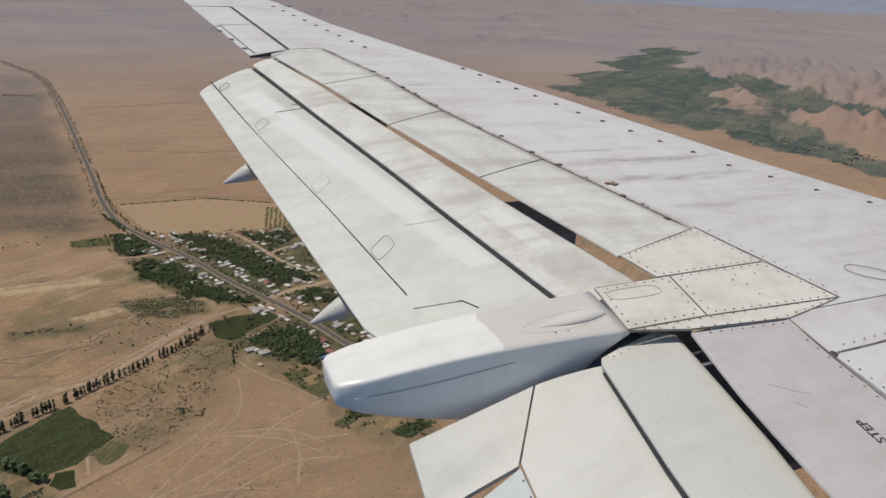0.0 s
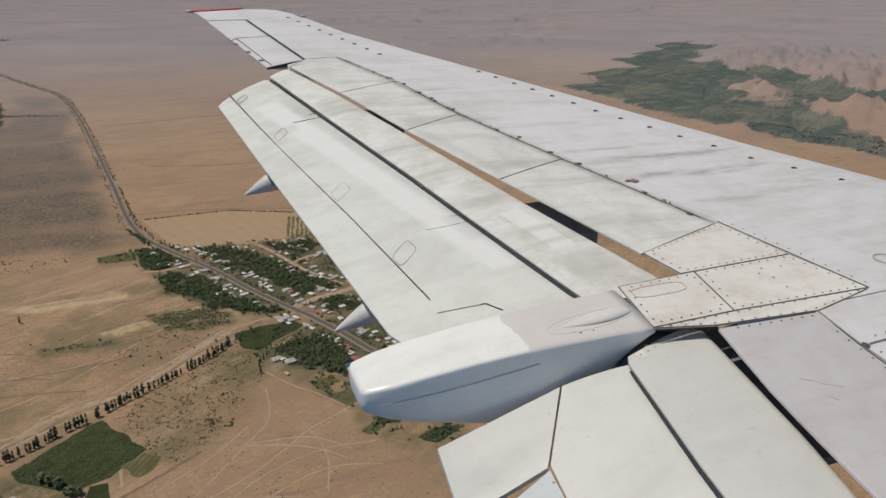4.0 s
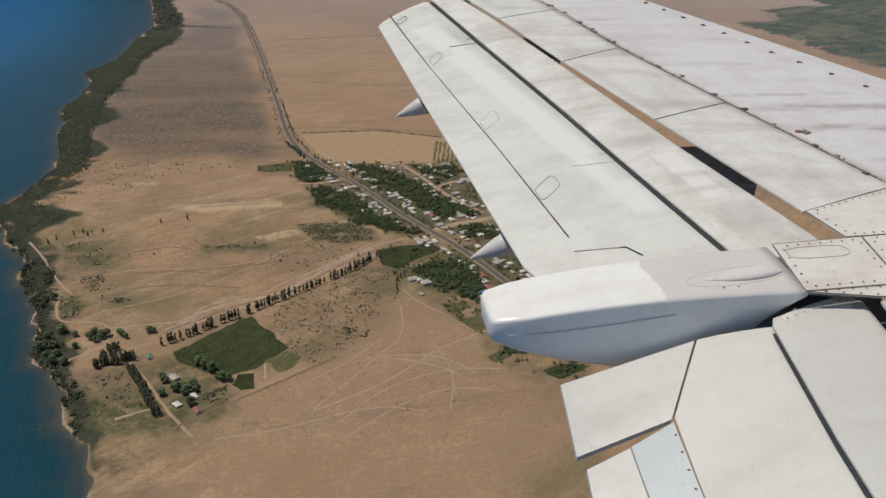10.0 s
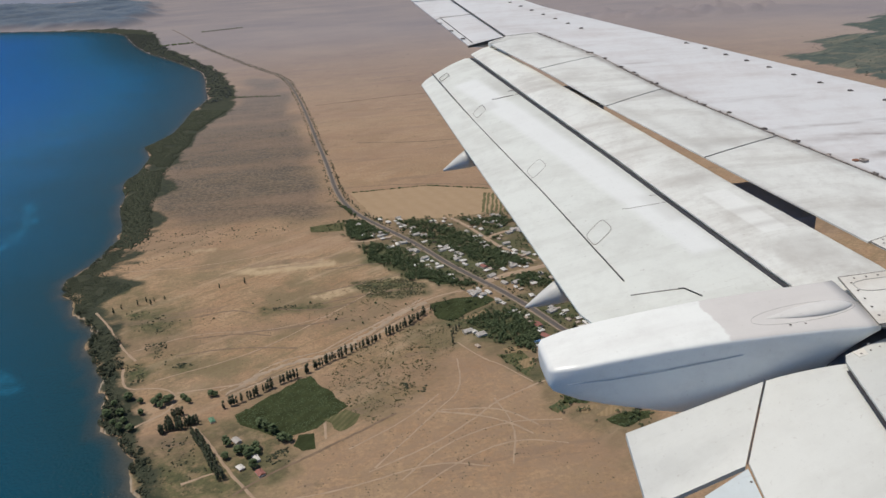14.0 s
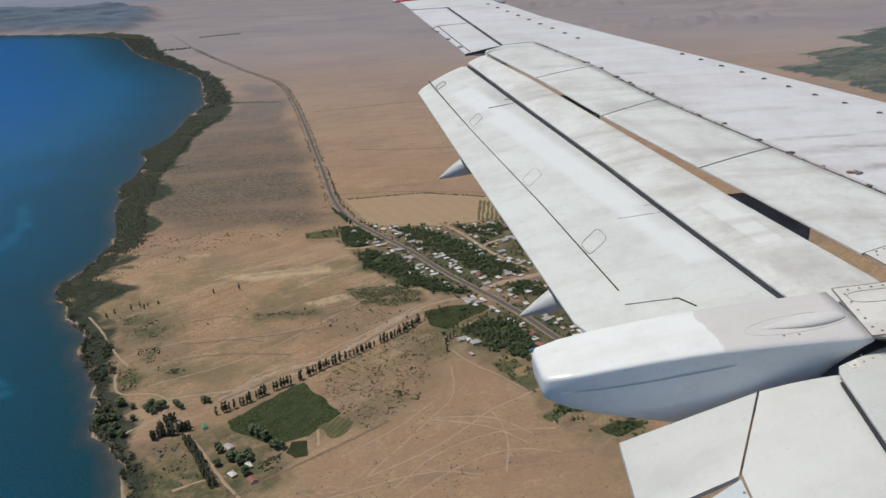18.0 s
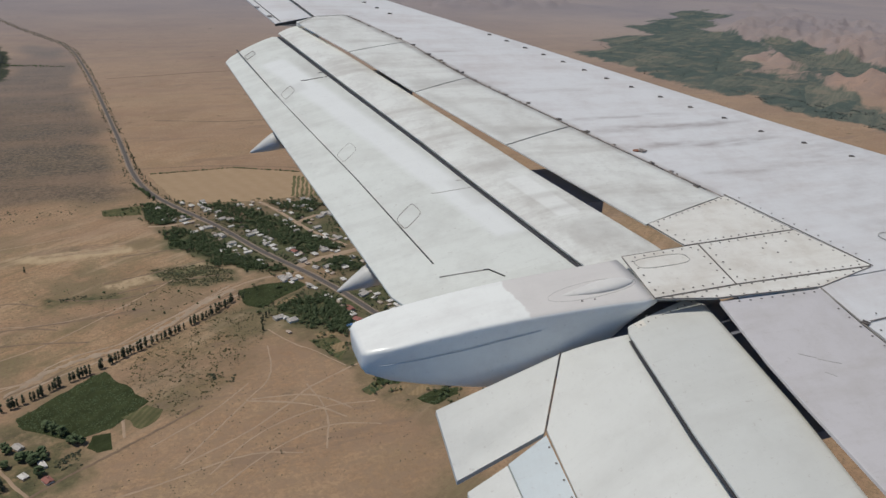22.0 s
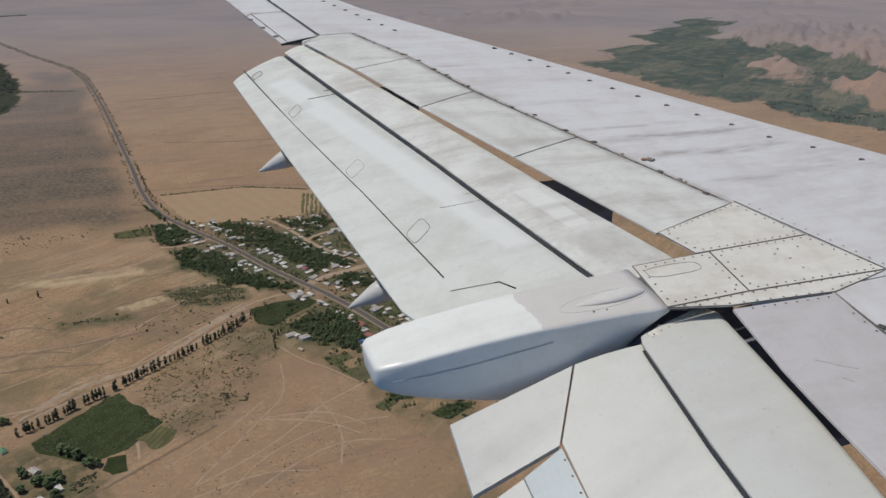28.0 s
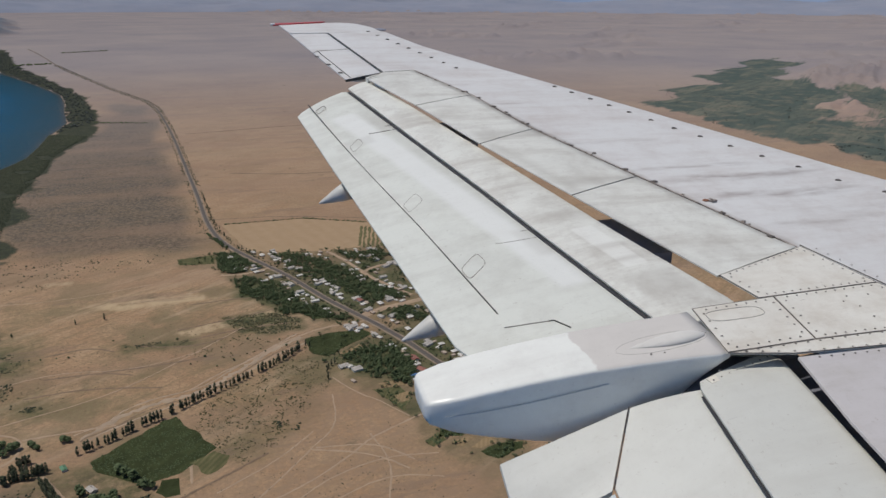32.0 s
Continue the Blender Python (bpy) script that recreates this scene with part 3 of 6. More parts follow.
    l.new(vo.outputs["Color"], sep.inputs[0])
    plots = n.new("ShaderNodeMapRange")
    plots.inputs["From Min"].default_value, plots.inputs["From Max"].default_value = 0.45, 1.0
    l.new(sep.outputs[0], plots.inputs["Value"])
    vc = mixed(n, l, plots.outputs[0], (0.062, 0.092, 0.08), (0.165, 0.165, 0.125))
    vc = mixed(n, l, math2(n, l, "MULTIPLY", noised(n, l, slope.outputs[0], (0.008, 0.05, 1.0), 0.42, 0.6, 9, 0.75), 0.75), vc, (0.05, 0.075, 0.066))
    vc = mixed(n, l, math2(n, l, "MULTIPLY", noised(n, l, v, 0.012, 0.52, 0.6, 8, 0.7), 0.5), vc, (0.2, 0.17, 0.125))
    # red badlands
    hz = attr(n, "hills").outputs["Fac"]
    c = mixed(n, l, math2(n, l, "MULTIPLY", hz, 0.7), c, (0.40, 0.24, 0.165))
    gul = noised(n, l, v, 0.006, 0.44, 0.56, 12, 0.72)
    c = mixed(n, l, math2(n, l, "MULTIPLY", math2(n, l, "MULTIPLY", hz, gul), 0.8), c, (0.23, 0.165, 0.125))
    flow = noised(n, l, v, (0.0012, 0.006, 1.0), 0.45, 0.6, 9, 0.68)
    c = mixed(n, l, math2(n, l, "MULTIPLY", flow, 0.45), c, (0.27, 0.175, 0.115))
    gully = noised(n, l, v, (0.0035, 0.016, 1.0), 0.585, 0.61, 9, 0.7)
    c = mixed(n, l, math2(n, l, "MULTIPLY", gully, 0.4), c, (0.2, 0.14, 0.1))
    # haze put into the plain's colour, growing with distance
    haze_c = mixed(n, l, noised(n, l, v, 0.0011, 0.35, 0.65, 8, 0.6), (0.30, 0.263, 0.254), (0.235, 0.217, 0.23))
    c = mixed(n, l, attr(n, "far_haze").outputs["Fac"], c, haze_c)
    # reeds and thickets along the water
    edge = n.new("ShaderNodeMapRange")
    edge.inputs["From Min"].default_value, edge.inputs["From Max"].default_value = 0.2, 0.5
    l.new(math2(n, l, "ADD", attr(n, "band").outputs["Fac"], math2(n, l, "MULTIPLY", math2(n, l, "SUBTRACT", noised(n, l, v, 0.025, 0.25, 0.75, 8, 0.7), 0.5), 0.9)), edge.inputs["Value"])
    bd = edge.outputs[0]
    bc = mixed(n, l, noised(n, l, v, 0.05, 0.4, 0.62, 10, 0.75), (0.026, 0.034, 0.022), (0.058, 0.062, 0.038))
    holes = noised(n, l, v, 0.02, 0.3, 0.36, 8, 0.7)
    c = mixed(n, l, math2(n, l, "MULTIPLY", bd, math2(n, l, "ADD", math2(n, l, "MULTIPLY", holes, 0.4), 0.58)), c, bc)
    ragged = n.new("ShaderNodeMapRange")
    ragged.inputs["From Min"].default_value, ragged.inputs["From Max"].default_value = 0.4, 0.62
    l.new(math2(n, l, "ADD", vz, math2(n, l, "MULTIPLY", math2(n, l, "SUBTRACT", noised(n, l, slope.outputs[0], (0.003, 0.014, 1.0), 0.25, 0.75, 9, 0.7), 0.5), 0.9)), ragged.inputs["Value"])
    c = mixed(n, l, math2(n, l, "MULTIPLY", ragged.outputs[0], 0.93), c, vc)
    # blue haze is put into the far headland's colour
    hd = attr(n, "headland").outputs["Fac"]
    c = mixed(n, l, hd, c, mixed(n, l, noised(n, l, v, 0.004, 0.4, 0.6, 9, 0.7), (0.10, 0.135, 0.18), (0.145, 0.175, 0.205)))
    # pale shingle along the water
    bz = attr(n, "beach").outputs["Fac"]
    c = mixed(n, l, math2(n, l, "MULTIPLY", bz, 0.8), c, (0.34, 0.29, 0.23))
    l.new(c, b.inputs["Base Color"])
    b.inputs["Roughness"].default_value = 0.95
    b.inputs["Specular IOR Level"].default_value = 0.15
    bumped(n, l, b, math2(n, l, "ADD", mid, math2(n, l, "MULTIPLY", fine, 0.3)), 0.35, 2.0)
    return m


def water_material():
    m, n, l, b = mat("lake_water")
    v = attr(n, "plan").outputs["Vector"]
    off = attr(n, "offshore").outputs["Fac"]
    wob = math2(n, l, "ADD", off, math2(n, l, "MULTIPLY", math2(n, l, "SUBTRACT", noised(n, l, v, 0.006, 0.0, 1.0, 5), 0.5), math2(n, l, "MINIMUM", math2(n, l, "MULTIPLY", off, 0.8), 190)))
    ramp = n.new("ShaderNodeValToRGB")
    r = ramp.color_ramp
    r.elements[0].position, r.elements[0].color = 0.0, (0.085, 0.08, 0.062, 1)
    r.elements[1].position, r.elements[1].color = 1.0, (0.001, 0.096, 0.31, 1)
    for pos, col in ((0.007, (0.035, 0.05, 0.05, 1)), (0.025, (0.006, 0.043, 0.058, 1)), (0.16, (0.0005, 0.055, 0.095, 1)), (0.36, (0.001, 0.088, 0.19, 1)), (0.65, (0.001, 0.092, 0.26, 1))):
        e = r.elements.new(pos)
        e.color = col
    mr = n.new("ShaderNodeMapRange")
    mr.inputs["From Min"].default_value, mr.inputs["From Max"].default_value = 0, 900
    l.new(wob, mr.inputs["Value"])
    l.new(mr.outputs[0], ramp.inputs[0])
    pl = math2(n, l, "MULTIPLY", attr(n, "plume").outputs["Fac"], noised(n, l, v, 0.03, 0.3, 0.6, 5))
    c = mixed(n, l, math2(n, l, "MULTIPLY", pl, 0.4), ramp.outputs[0], (0.012, 0.15, 0.25))
    l.new(c, b.inputs["Base Color"])
    b.inputs["Roughness"].default_value, b.inputs["IOR"].default_value = 0.2, 1.33
    b.inputs["Specular IOR Level"].default_value = 0.2
    bumped(n, l, b, noised(n, l, v, 0.3, 0.2, 0.8, 5), 0.8, 0.9)
    return m


plain_xy = np.linalg.norm(map_xy, axis=1)
in_valley = np.maximum.reduce([zone(map_xy, VALLEY, 110), zone(map_xy, VALLEY_SIDE, 90), zone(map_xy, VALLEY_TAIL, 60)])
ERODED = [(2700, 3000), (3400, 3500), (3900, 3000), (3300, 2000), (2900, 1300), (2100, 1000), (1900, 1300), (2000, 1750), (2180, 2200), (2550, 2600)]
badland = soft(rough(map_xy, 2600, 8), 0.15, 0.9) * soft(plain_xy, 2200, 3500) * soft(map_xy[:, 0], 300, 1500)
eroded = zone(map_xy, ERODED, 120)
badland = np.maximum(badland, eroded)
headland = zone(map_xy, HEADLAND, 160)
height = np.clip(shore * 0.25, -4, LAND) + headland * (62 + 26 * rough(map_xy, 2200, 31) - 14 * np.abs(rough(map_xy, 500, 32))) + badland * (1 - in_valley) * (30 * np.abs(rough(map_xy, 420, 4)) + eroded * (24 - 26 * np.abs(rough(map_xy, 300, 24, 4)) + 5 * rough(map_xy, 70, 25)))
coast_dist = np.where(shore > 0, shore, 0)
band = zone(map_xy, BAND, 26) * soft(coast_dist, 0.5, 4)
green = np.maximum.reduce([zone(map_xy, VILLAGE, 8) * 0.5, zone(map_xy, BUSHY, 14) * 0.3, zone(map_xy, FARMYARD, 9) * 0.95, zone(map_xy, SHORE_MEADOW, 16) * 0.5] + [zone(map_xy, g, 10) for g in GREENS])
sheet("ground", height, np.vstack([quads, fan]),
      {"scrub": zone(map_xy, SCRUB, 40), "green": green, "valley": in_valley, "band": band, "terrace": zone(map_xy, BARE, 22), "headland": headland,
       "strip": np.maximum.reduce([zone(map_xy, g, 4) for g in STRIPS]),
       "hills": badland, "meadow": (soft(1500 - plain_xy, 0, 700) * 0.8 + 0.2) * (1 - 0.75 * zone(map_xy, BARE, 22)), "far_haze": soft(plain_xy, 800, 5200) * 0.92, "beach": (1 - soft(np.abs(shore - 0.9), 0.4, 1.5)) * soft(rough(map_xy, 90, 21), 0.0, 0.5) * soft(1100 - plain_xy, 0, 200),
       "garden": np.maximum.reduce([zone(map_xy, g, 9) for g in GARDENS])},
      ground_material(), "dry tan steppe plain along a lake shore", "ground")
wet = (shore[quads] < 40).any(axis=1)
sheet("water", np.zeros(len(map_xy)), quads[wet],
      {"offshore": -shore, "plume": 1 - soft(away(map_xy, PLUME) + 6 * rough(map_xy, 120, 9), 4, 16)},
      water_material(), "deep blue lake water turning turquoise at the shore", "water")

# hazy blue mountain range along the horizon, over a low strip of painted haze
RIDGE_AZ = [-180, -60, -16, -10, -7, 0, 7, 11, 15, 18, 27, 35, 42, 60, 180]
RIDGE_EL = [1.2, 0.8, 0.7, 1.8, 2.3, 2.4, 2.8, 3.05, 2.8, 2.5, 1.9, 1.4, 0.9, 1.1, 1.2]


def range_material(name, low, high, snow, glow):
    """Slopes with the haze of distance put into their colour and glow."""
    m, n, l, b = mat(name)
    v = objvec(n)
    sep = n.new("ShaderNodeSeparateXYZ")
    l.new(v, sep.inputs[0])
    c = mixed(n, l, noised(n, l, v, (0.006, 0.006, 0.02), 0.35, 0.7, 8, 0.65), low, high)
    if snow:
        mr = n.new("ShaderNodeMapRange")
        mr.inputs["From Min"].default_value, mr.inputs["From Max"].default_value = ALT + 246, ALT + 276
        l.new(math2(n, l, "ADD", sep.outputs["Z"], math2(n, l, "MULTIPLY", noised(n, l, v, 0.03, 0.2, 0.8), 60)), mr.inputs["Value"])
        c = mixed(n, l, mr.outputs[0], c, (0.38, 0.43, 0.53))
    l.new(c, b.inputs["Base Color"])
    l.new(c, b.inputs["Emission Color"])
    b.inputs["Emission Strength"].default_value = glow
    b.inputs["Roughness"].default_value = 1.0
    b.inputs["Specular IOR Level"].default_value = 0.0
    return m


def mountain_range(name, r_in, r_out, scale, base, seed, material, label):
    rows, cols = 16, 1400
    a = np.linspace(-math.pi, math.pi, cols)
    el = np.interp(np.degrees(a), RIDGE_AZ, RIDGE_EL) * scale
    vs = []
    for i in range(rows):
        t = i / (rows - 1)
        r = r_in + (r_out - r_in) * t
        p = np.c_[a * 3000, np.full(cols, t * 900.0)]
        crag = 1 - np.abs(rough(p, 1300, seed, 4)) * 0.30
        z = base + (np.radians(el) * r + ALT - base) * t ** 0.8 * (crag if i else 1) * (0.96 + 0.04 * rough(p, 160, seed + 1))
        vs.append(np.c_[r * np.sin(a), r * np.cos(a), z])
    i0 = (np.arange(rows - 1)[:, None] * cols + np.arange(cols - 1)[None]).ravel()
    f = np.c_[i0, i0 + cols, i0 + cols + 1, i0 + 1]
    ob = joined(name, [(np.concatenate(vs), f[:, ::-1])], material, label, "mountain", "structure")
    return ob


# low strip added at the plain's edge, haze put into colour and glow
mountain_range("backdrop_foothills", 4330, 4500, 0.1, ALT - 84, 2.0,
               range_material("haze_strip_colour", (0.16, 0.178, 0.225), (0.185, 0.195, 0.235), False, 0.38), "low far strip with haze put into its colour and glow")
# the mountains' haze is in their colour and emission
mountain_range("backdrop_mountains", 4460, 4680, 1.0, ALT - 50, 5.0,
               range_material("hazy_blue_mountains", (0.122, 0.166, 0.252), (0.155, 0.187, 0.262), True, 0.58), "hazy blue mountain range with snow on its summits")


# ---- the wing ----
def W(x, y, dz=0.0):
    """A point on the plane of the wing's upper side, dz over it: x forward, y towards the tip."""
    return Vector((x, y, ALT - 2.57 - 0.004 * x + 0.169 * y + dz))


wing = thing("airliner_wing", tuple(W(4.2, 3.2)), "white painted airliner wing with flaps lowered and grimy panels", "aircraft wing")
WING_O = wing.matrix_basis.translation.copy()


def foil(name, stations, material, parent, label="", crown=0.0, nose=0.07, drop=0.5, steps=14, per=3, tail=0.012, blunt=False, nose_m=0.0):
    """A lofted aerofoil body. Each station: leading x, y, dz; trailing x, y, dz; thickness."""
    st = []
    for a, b in zip(stations[:-1], stations[1:]):
        for k in range(per):
            t = k / per
            st.append([p + (q - p) * t for p, q in zip(a, b)])
    st.append(list(stations[-1]))
    verts, n = [], steps + 1
    for x0, y0, d0, x1, y1, d1, th in st:
        a, b = W(x0, y0, d0), W(x1, y1, d1)
        if nose_m:
            nose = nose_m / (a - b).length
        ss = np.concatenate([nose * (1 - np.cos(np.linspace(0, math.pi / 2, 5))), np.linspace(nose, 1, steps - 3)[1:]])
        for s in ss:
            k = max(0.0, 1 - s / nose)
            verts.append(a.lerp(b, s) + Vector((0, 0, crown * 4 * s * (1 - s) - th * drop * (1 - math.sqrt(max(0, 1 - k * k))))))
        for s in ss[::-1][:-1]:
            k = max(0.0, 1 - s / nose)
            low = (th if blunt else tail + (th - tail) * (1 - s) ** 0.75)
            verts.append(a.lerp(b, s) + Vector((0, 0, -low + (low - th * drop) * (1 - math.sqrt(max(0, 1 - k * k))))))
    m = 2 * n - 1
    faces = []
    for i in range(len(st) - 1):
        for j in range(m):
            p, q = i * m + j, i * m + (j + 1) % m
            faces.append((p, q, q + m, p + m))
    faces.append(tuple(range(m))[::-1])
    faces.append(tuple(range((len(st) - 1) * m, len(st) * m)))
    ob = finish(name, verts, faces, material, parent, label, True)
    bm = bmesh.new()
    bm.from_mesh(ob.data)
    bmesh.ops.recalc_face_normals(bm, faces=bm.faces)
    for e in bm.edges:
        if len(e.link_faces) == 2 and e.calc_face_angle(0) > 0.6:
            e.smooth = False
    bm.to_mesh(ob.data)
    bm.free()
    return ob


def plate(name, corners, thick, material, parent, label="", bevel=0.004, crown=0.0):
    """A thin plate with a bevelled rim from its corners (x, y, dz)."""
    bm = bmesh.new()
    o = WING_O
    top = [bm.verts.new(W(*c) - o) for c in corners]
    low = [bm.verts.new(W(*c) - o - Vector((0, 0, thick))) for c in corners]
    f = bm.faces.new(top)
    bm.faces.new(low[::-1])
    for i in range(len(top)):
        j = (i + 1) % len(top)
        bm.faces.new((top[j], top[i], low[i], low[j]))
    bmesh.ops.recalc_face_normals(bm, faces=bm.faces)
    if bevel:
        bmesh.ops.bevel(bm, geom=[e for e in bm.edges if f in e.link_faces], offset=bevel, segments=2, affect="EDGES", profile=0.5)
    return part(name, bm, material, parent, label)


def seam(name, pts, width, material, parent, dz=0.003, label=""):
    """A thin raised ribbon of sealant along points (x, y, dz)."""
    vs, fs = [], []
    P = [W(p[0], p[1], (p[2] if len(p) > 2 else 0) + dz) for p in pts]
    for i, p in enumerate(P):
        d = (P[min(i + 1, len(P) - 1)] - P[max(i - 1, 0)]).normalized()
        s = d.cross(Vector((0, -0.169, 1))).normalized() * width * 0.32
        vs += [p - s, p + s, p + s - Vector((0, 0, 0.006)), p - s - Vector((0, 0, 0.006))]
    for i in range(len(P) - 1):
        a, b = 4 * i, 4 * i + 4
        fs += [(a, b, b + 1, a + 1), (a + 1, b + 1, b + 2, a + 2), (a + 3, b + 3, b, a)]
    return finish(name, vs, fs, material, parent, label)


def along(a, b, t):
    return tuple(p + (q - p) * t for p, q in zip(a, b))


def oval(name, c, rx, ry, ang, width, material, parent, dz=0.0, power=3.2):
    """An access panel's rounded outline."""
    pts = []
    for i in range(33):
        t = 2 * math.pi * i / 32
        u = math.copysign(abs(math.cos(t)) ** (2 / power), math.cos(t)) * rx
        v = math.copysign(abs(math.sin(t)) ** (2 / power), math.sin(t)) * ry
        pts.append((c[0] + u * math.cos(ang) - v * math.sin(ang), c[1] + u * math.sin(ang) + v * math.cos(ang), dz))
    return seam(name, pts, width, material, parent)


# skin: box of the wing ahead of the control surfaces
LE = [(0.3, 10.0), (3.2, 7.95), (4.59, 6.92), (5.8, 6.18), (6.66, 5.71), (7.92, 5.07), (8.93, 4.48), (9.9, 3.96), (11.15, 3.3), (12.15, 2.95), (12.6, 2.76)]


def le_x(y):
    return float(np.interp(y, [a for a, b in LE], [b for a, b in LE]))


def hinge_x(y):
    return float(np.interp(y, [4.38, 5.9, 7.31, 8.6, 9.77], [4.32, 3.80, 3.37, 3.07, 2.70]))


def rear_x(y):
    return float(np.interp(y, [4.12, 5.62, 6.96, 8.27, 9.38], [3.39, 2.98, 2.62, 2.32, 2.00]))


foil("wing_skin", [(le_x(4.39), 4.39, 0, 4.33, 4.20, 0, 0.42)] + [(le_x(y), y, 0, hinge_x(y) + 0.008, y, 0, t) for y, t in ((4.6, 0.41), (5.8, 0.37), (7.0, 0.33), (8.4, 0.29), (9.76, 0.25))],
     M_SKIN, wing, "off-white metal upper skin streaked with grime", 0.0, 0.10, 0.5, blunt=True, nose_m=0.14)
foil("outer_wing_skin", [(le_x(9.77), 9.765, 0, 2.262, 9.70, 0, 0.25), (3.3, 11.15, 0, 2.07, 11.1, 0, 0.2), (2.97, 12.1, 0, 1.955, 12.03, 0, 0.16)],
     M_SKIN, wing, "", 0.0, 0.10, 0.5, blunt=True, nose_m=0.14)
foil("wing_tip", [(2.975, 12.095, -0.001, 1.36, 12.02, -0.001, 0.15), (2.8, 12.52, 0, 1.28, 12.49, 0, 0.12), (2.62, 12.8, -0.01, 1.25, 12.66, -0.01, 0.08),
                  (2.35, 12.93, -0.025, 1.5, 12.84, -0.025, 0.03)], M_SKIN, wing, "", 0.0, 0.14, 0.5)
foil("inner_wing_skin", [(le_x(3.19), 3.19, 0, 3.95, 3.19, 0, 0.5), (le_x(3.75), 3.75, 0, 4.05, 3.80, 0, 0.46), (le_x(4.39), 4.39, 0, 4.33, 4.20, 0, 0.42)],
     M_SKIN, wing, "", 0.0, 0.10, 0.5, blunt=True, nose_m=0.14)
foil("root_wing_skin", [(le_x(0.3), 0.3, 0, 4.03, 0.3, 0, 0.6), (le_x(1.6), 1.6, 0, 4.02, 1.6, 0, 0.56), (le_x(3.18), 3.18, 0, 4.06, 3.18, 0, 0.5)],
     M_SKIN, wing, "", 0.0, 0.10, 0.5, blunt=True, nose_m=0.14)

# red strip and lamps on the tip
plate("red_tip_strip", [(1.17, 12.62, 0.006), (2.0, 12.88, -0.004), (2.05, 12.97, -0.012), (1.16, 12.74, 0.0)], 0.02, M_RED, wing, "red painted strip")
bm = bmesh.new()
bmesh.ops.create_uvsphere(bm, u_segments=14, v_segments=8, radius=0.03, matrix=Matrix.Translation(W(1.17, 12.66, 0) - WING_O) @ Matrix.Diagonal((1.6, 1, 0.7, 1)))
part("navigation_lamp", bm, M_LENS, wing, "clear glass lamp", True)
bm = bmesh.new()
bmesh.ops.create_uvsphere(bm, u_segments=16, v_segments=8, radius=0.07, matrix=Matrix.Translation(W(2.84, 12.30, -0.012) - WING_O) @ Matrix.Rotation(-1.1, 4, "Z") @ Matrix.Diagonal((2.1, 0.55, 0.35, 1)))
part("tip_lamp", bm, M_DARK, wing, "dark glazed lamp", True)

# aileron and its tab
foil("aileron", [(1.935, 12.0, -0.003, 1.36, 12.0, -0.01, 0.09), (2.245, 9.70, -0.004, 1.73, 9.46, -0.02, 0.12)], M_SKIN, wing, "", 0.004, 0.03, 0.5)
seam("aileron_gap", [(1.95, 12.0), (2.265, 9.69)], 0.028, M_SEAL_SHADE, wing, 0.002)
seam("tab_gap", [(1.60, 10.91, -0.006), (1.80, 9.52, -0.01)], 0.012, M_SEAL_SHADE, wing)
seam("tab_end_gap", [(1.48, 10.75, -0.014), (1.60, 10.91, -0.006), (2.1, 10.98, -0.001)], 0.010, M_SEALB, wing)
for k, t in enumerate((0.1, 0.45, 0.8)):
    p = along((1.52, 10.7, -0.01), (1.76, 9.5, -0.015), t)
    plate("tab_hinge", [(p[0] - .03, p[1] - .012, .003), (p[0] + .03, p[1] - .012, .003), (p[0] + .03, p[1] + .012, .003), (p[0] - .03, p[1] + .012, .003)], 0.012, M_RIVET, wing)

def lug(x, y, size, name="hinge_fitting", material=M_RIVET, ang=-1.27):
    """A small raised hinge fitting: a U of metal on the skin."""
    bm = bmesh.new()
    for dx, dy, sx, sy in ((0, 0.32, 1.0, 0.25), (0, -0.32, 1.0, 0.25), (0.42, 0, 0.25, 0.6)):
        bmesh.ops.create_cube(bm, size=1, matrix=Matrix.Translation((dx * size, dy * size, 0)) @ Matrix.Diagonal((sx * size, sy * size, 0.012, 1)))
    bmesh.ops.transform(bm, matrix=Matrix.Translation(W(x, y, 0.006) - WING_O) @ Matrix.Rotation(ang, 4, "Z"), verts=bm.verts)
    return part(name, bm, material, wing)


# spoilers
chips = random.Random(4)
SP = [((2.70, 9.77), (2.00, 9.38)), ((3.11, 8.59), (2.32, 8.27)), ((3.36, 7.31), (2.62, 6.96)), ((3.81, 5.91), (2.98, 5.62)), ((4.32, 4.38), (3.39, 4.12))]
for (ha, ta), (hb, tb) in zip(SP[:-1], SP[1:]):
    g = 0.008
    ga_, gb_ = g / math.dist(ha, hb), g / math.dist(ta, tb)
    h0, h1, t0, t1 = along(ha, hb, ga_), along(ha, hb, 1 - ga_), along(ta, tb, gb_), along(ta, tb, 1 - gb_)
    sp = foil("spoiler", [(h0[0] - .012, h0[1], 0.001, t0[0], t0[1], 0.0, 0.10), (h1[0] - .012, h1[1], 0.001, t1[0], t1[1], 0.0, 0.10)],
              M_SPOILER, wing, "cream white spoiler panel", 0.004, 0.012, 0.3, 10, 4)
    seam("hinge_seal", [(*ha, 0), (*hb, 0)], 0.020, M_HINGE, sp, 0.003)
    for _ in range(7):
        p = along(ha, hb, chips.uniform(0.03, 0.97))
        lug(p[0] + chips.uniform(-.02, .02), p[1], chips.uniform(.012, .03), "hinge_fitting", M_HINGE)
    seam("panel_gap", [(*hb, 0), (*tb, 0)], 0.014, M_SEAL_SHADE, sp, 0.002)
seam("spoiler_end_gap", [(2.70, 9.77), (2.27, 9.70), (2.0, 9.40)], 0.012, M_SEALB, wing)

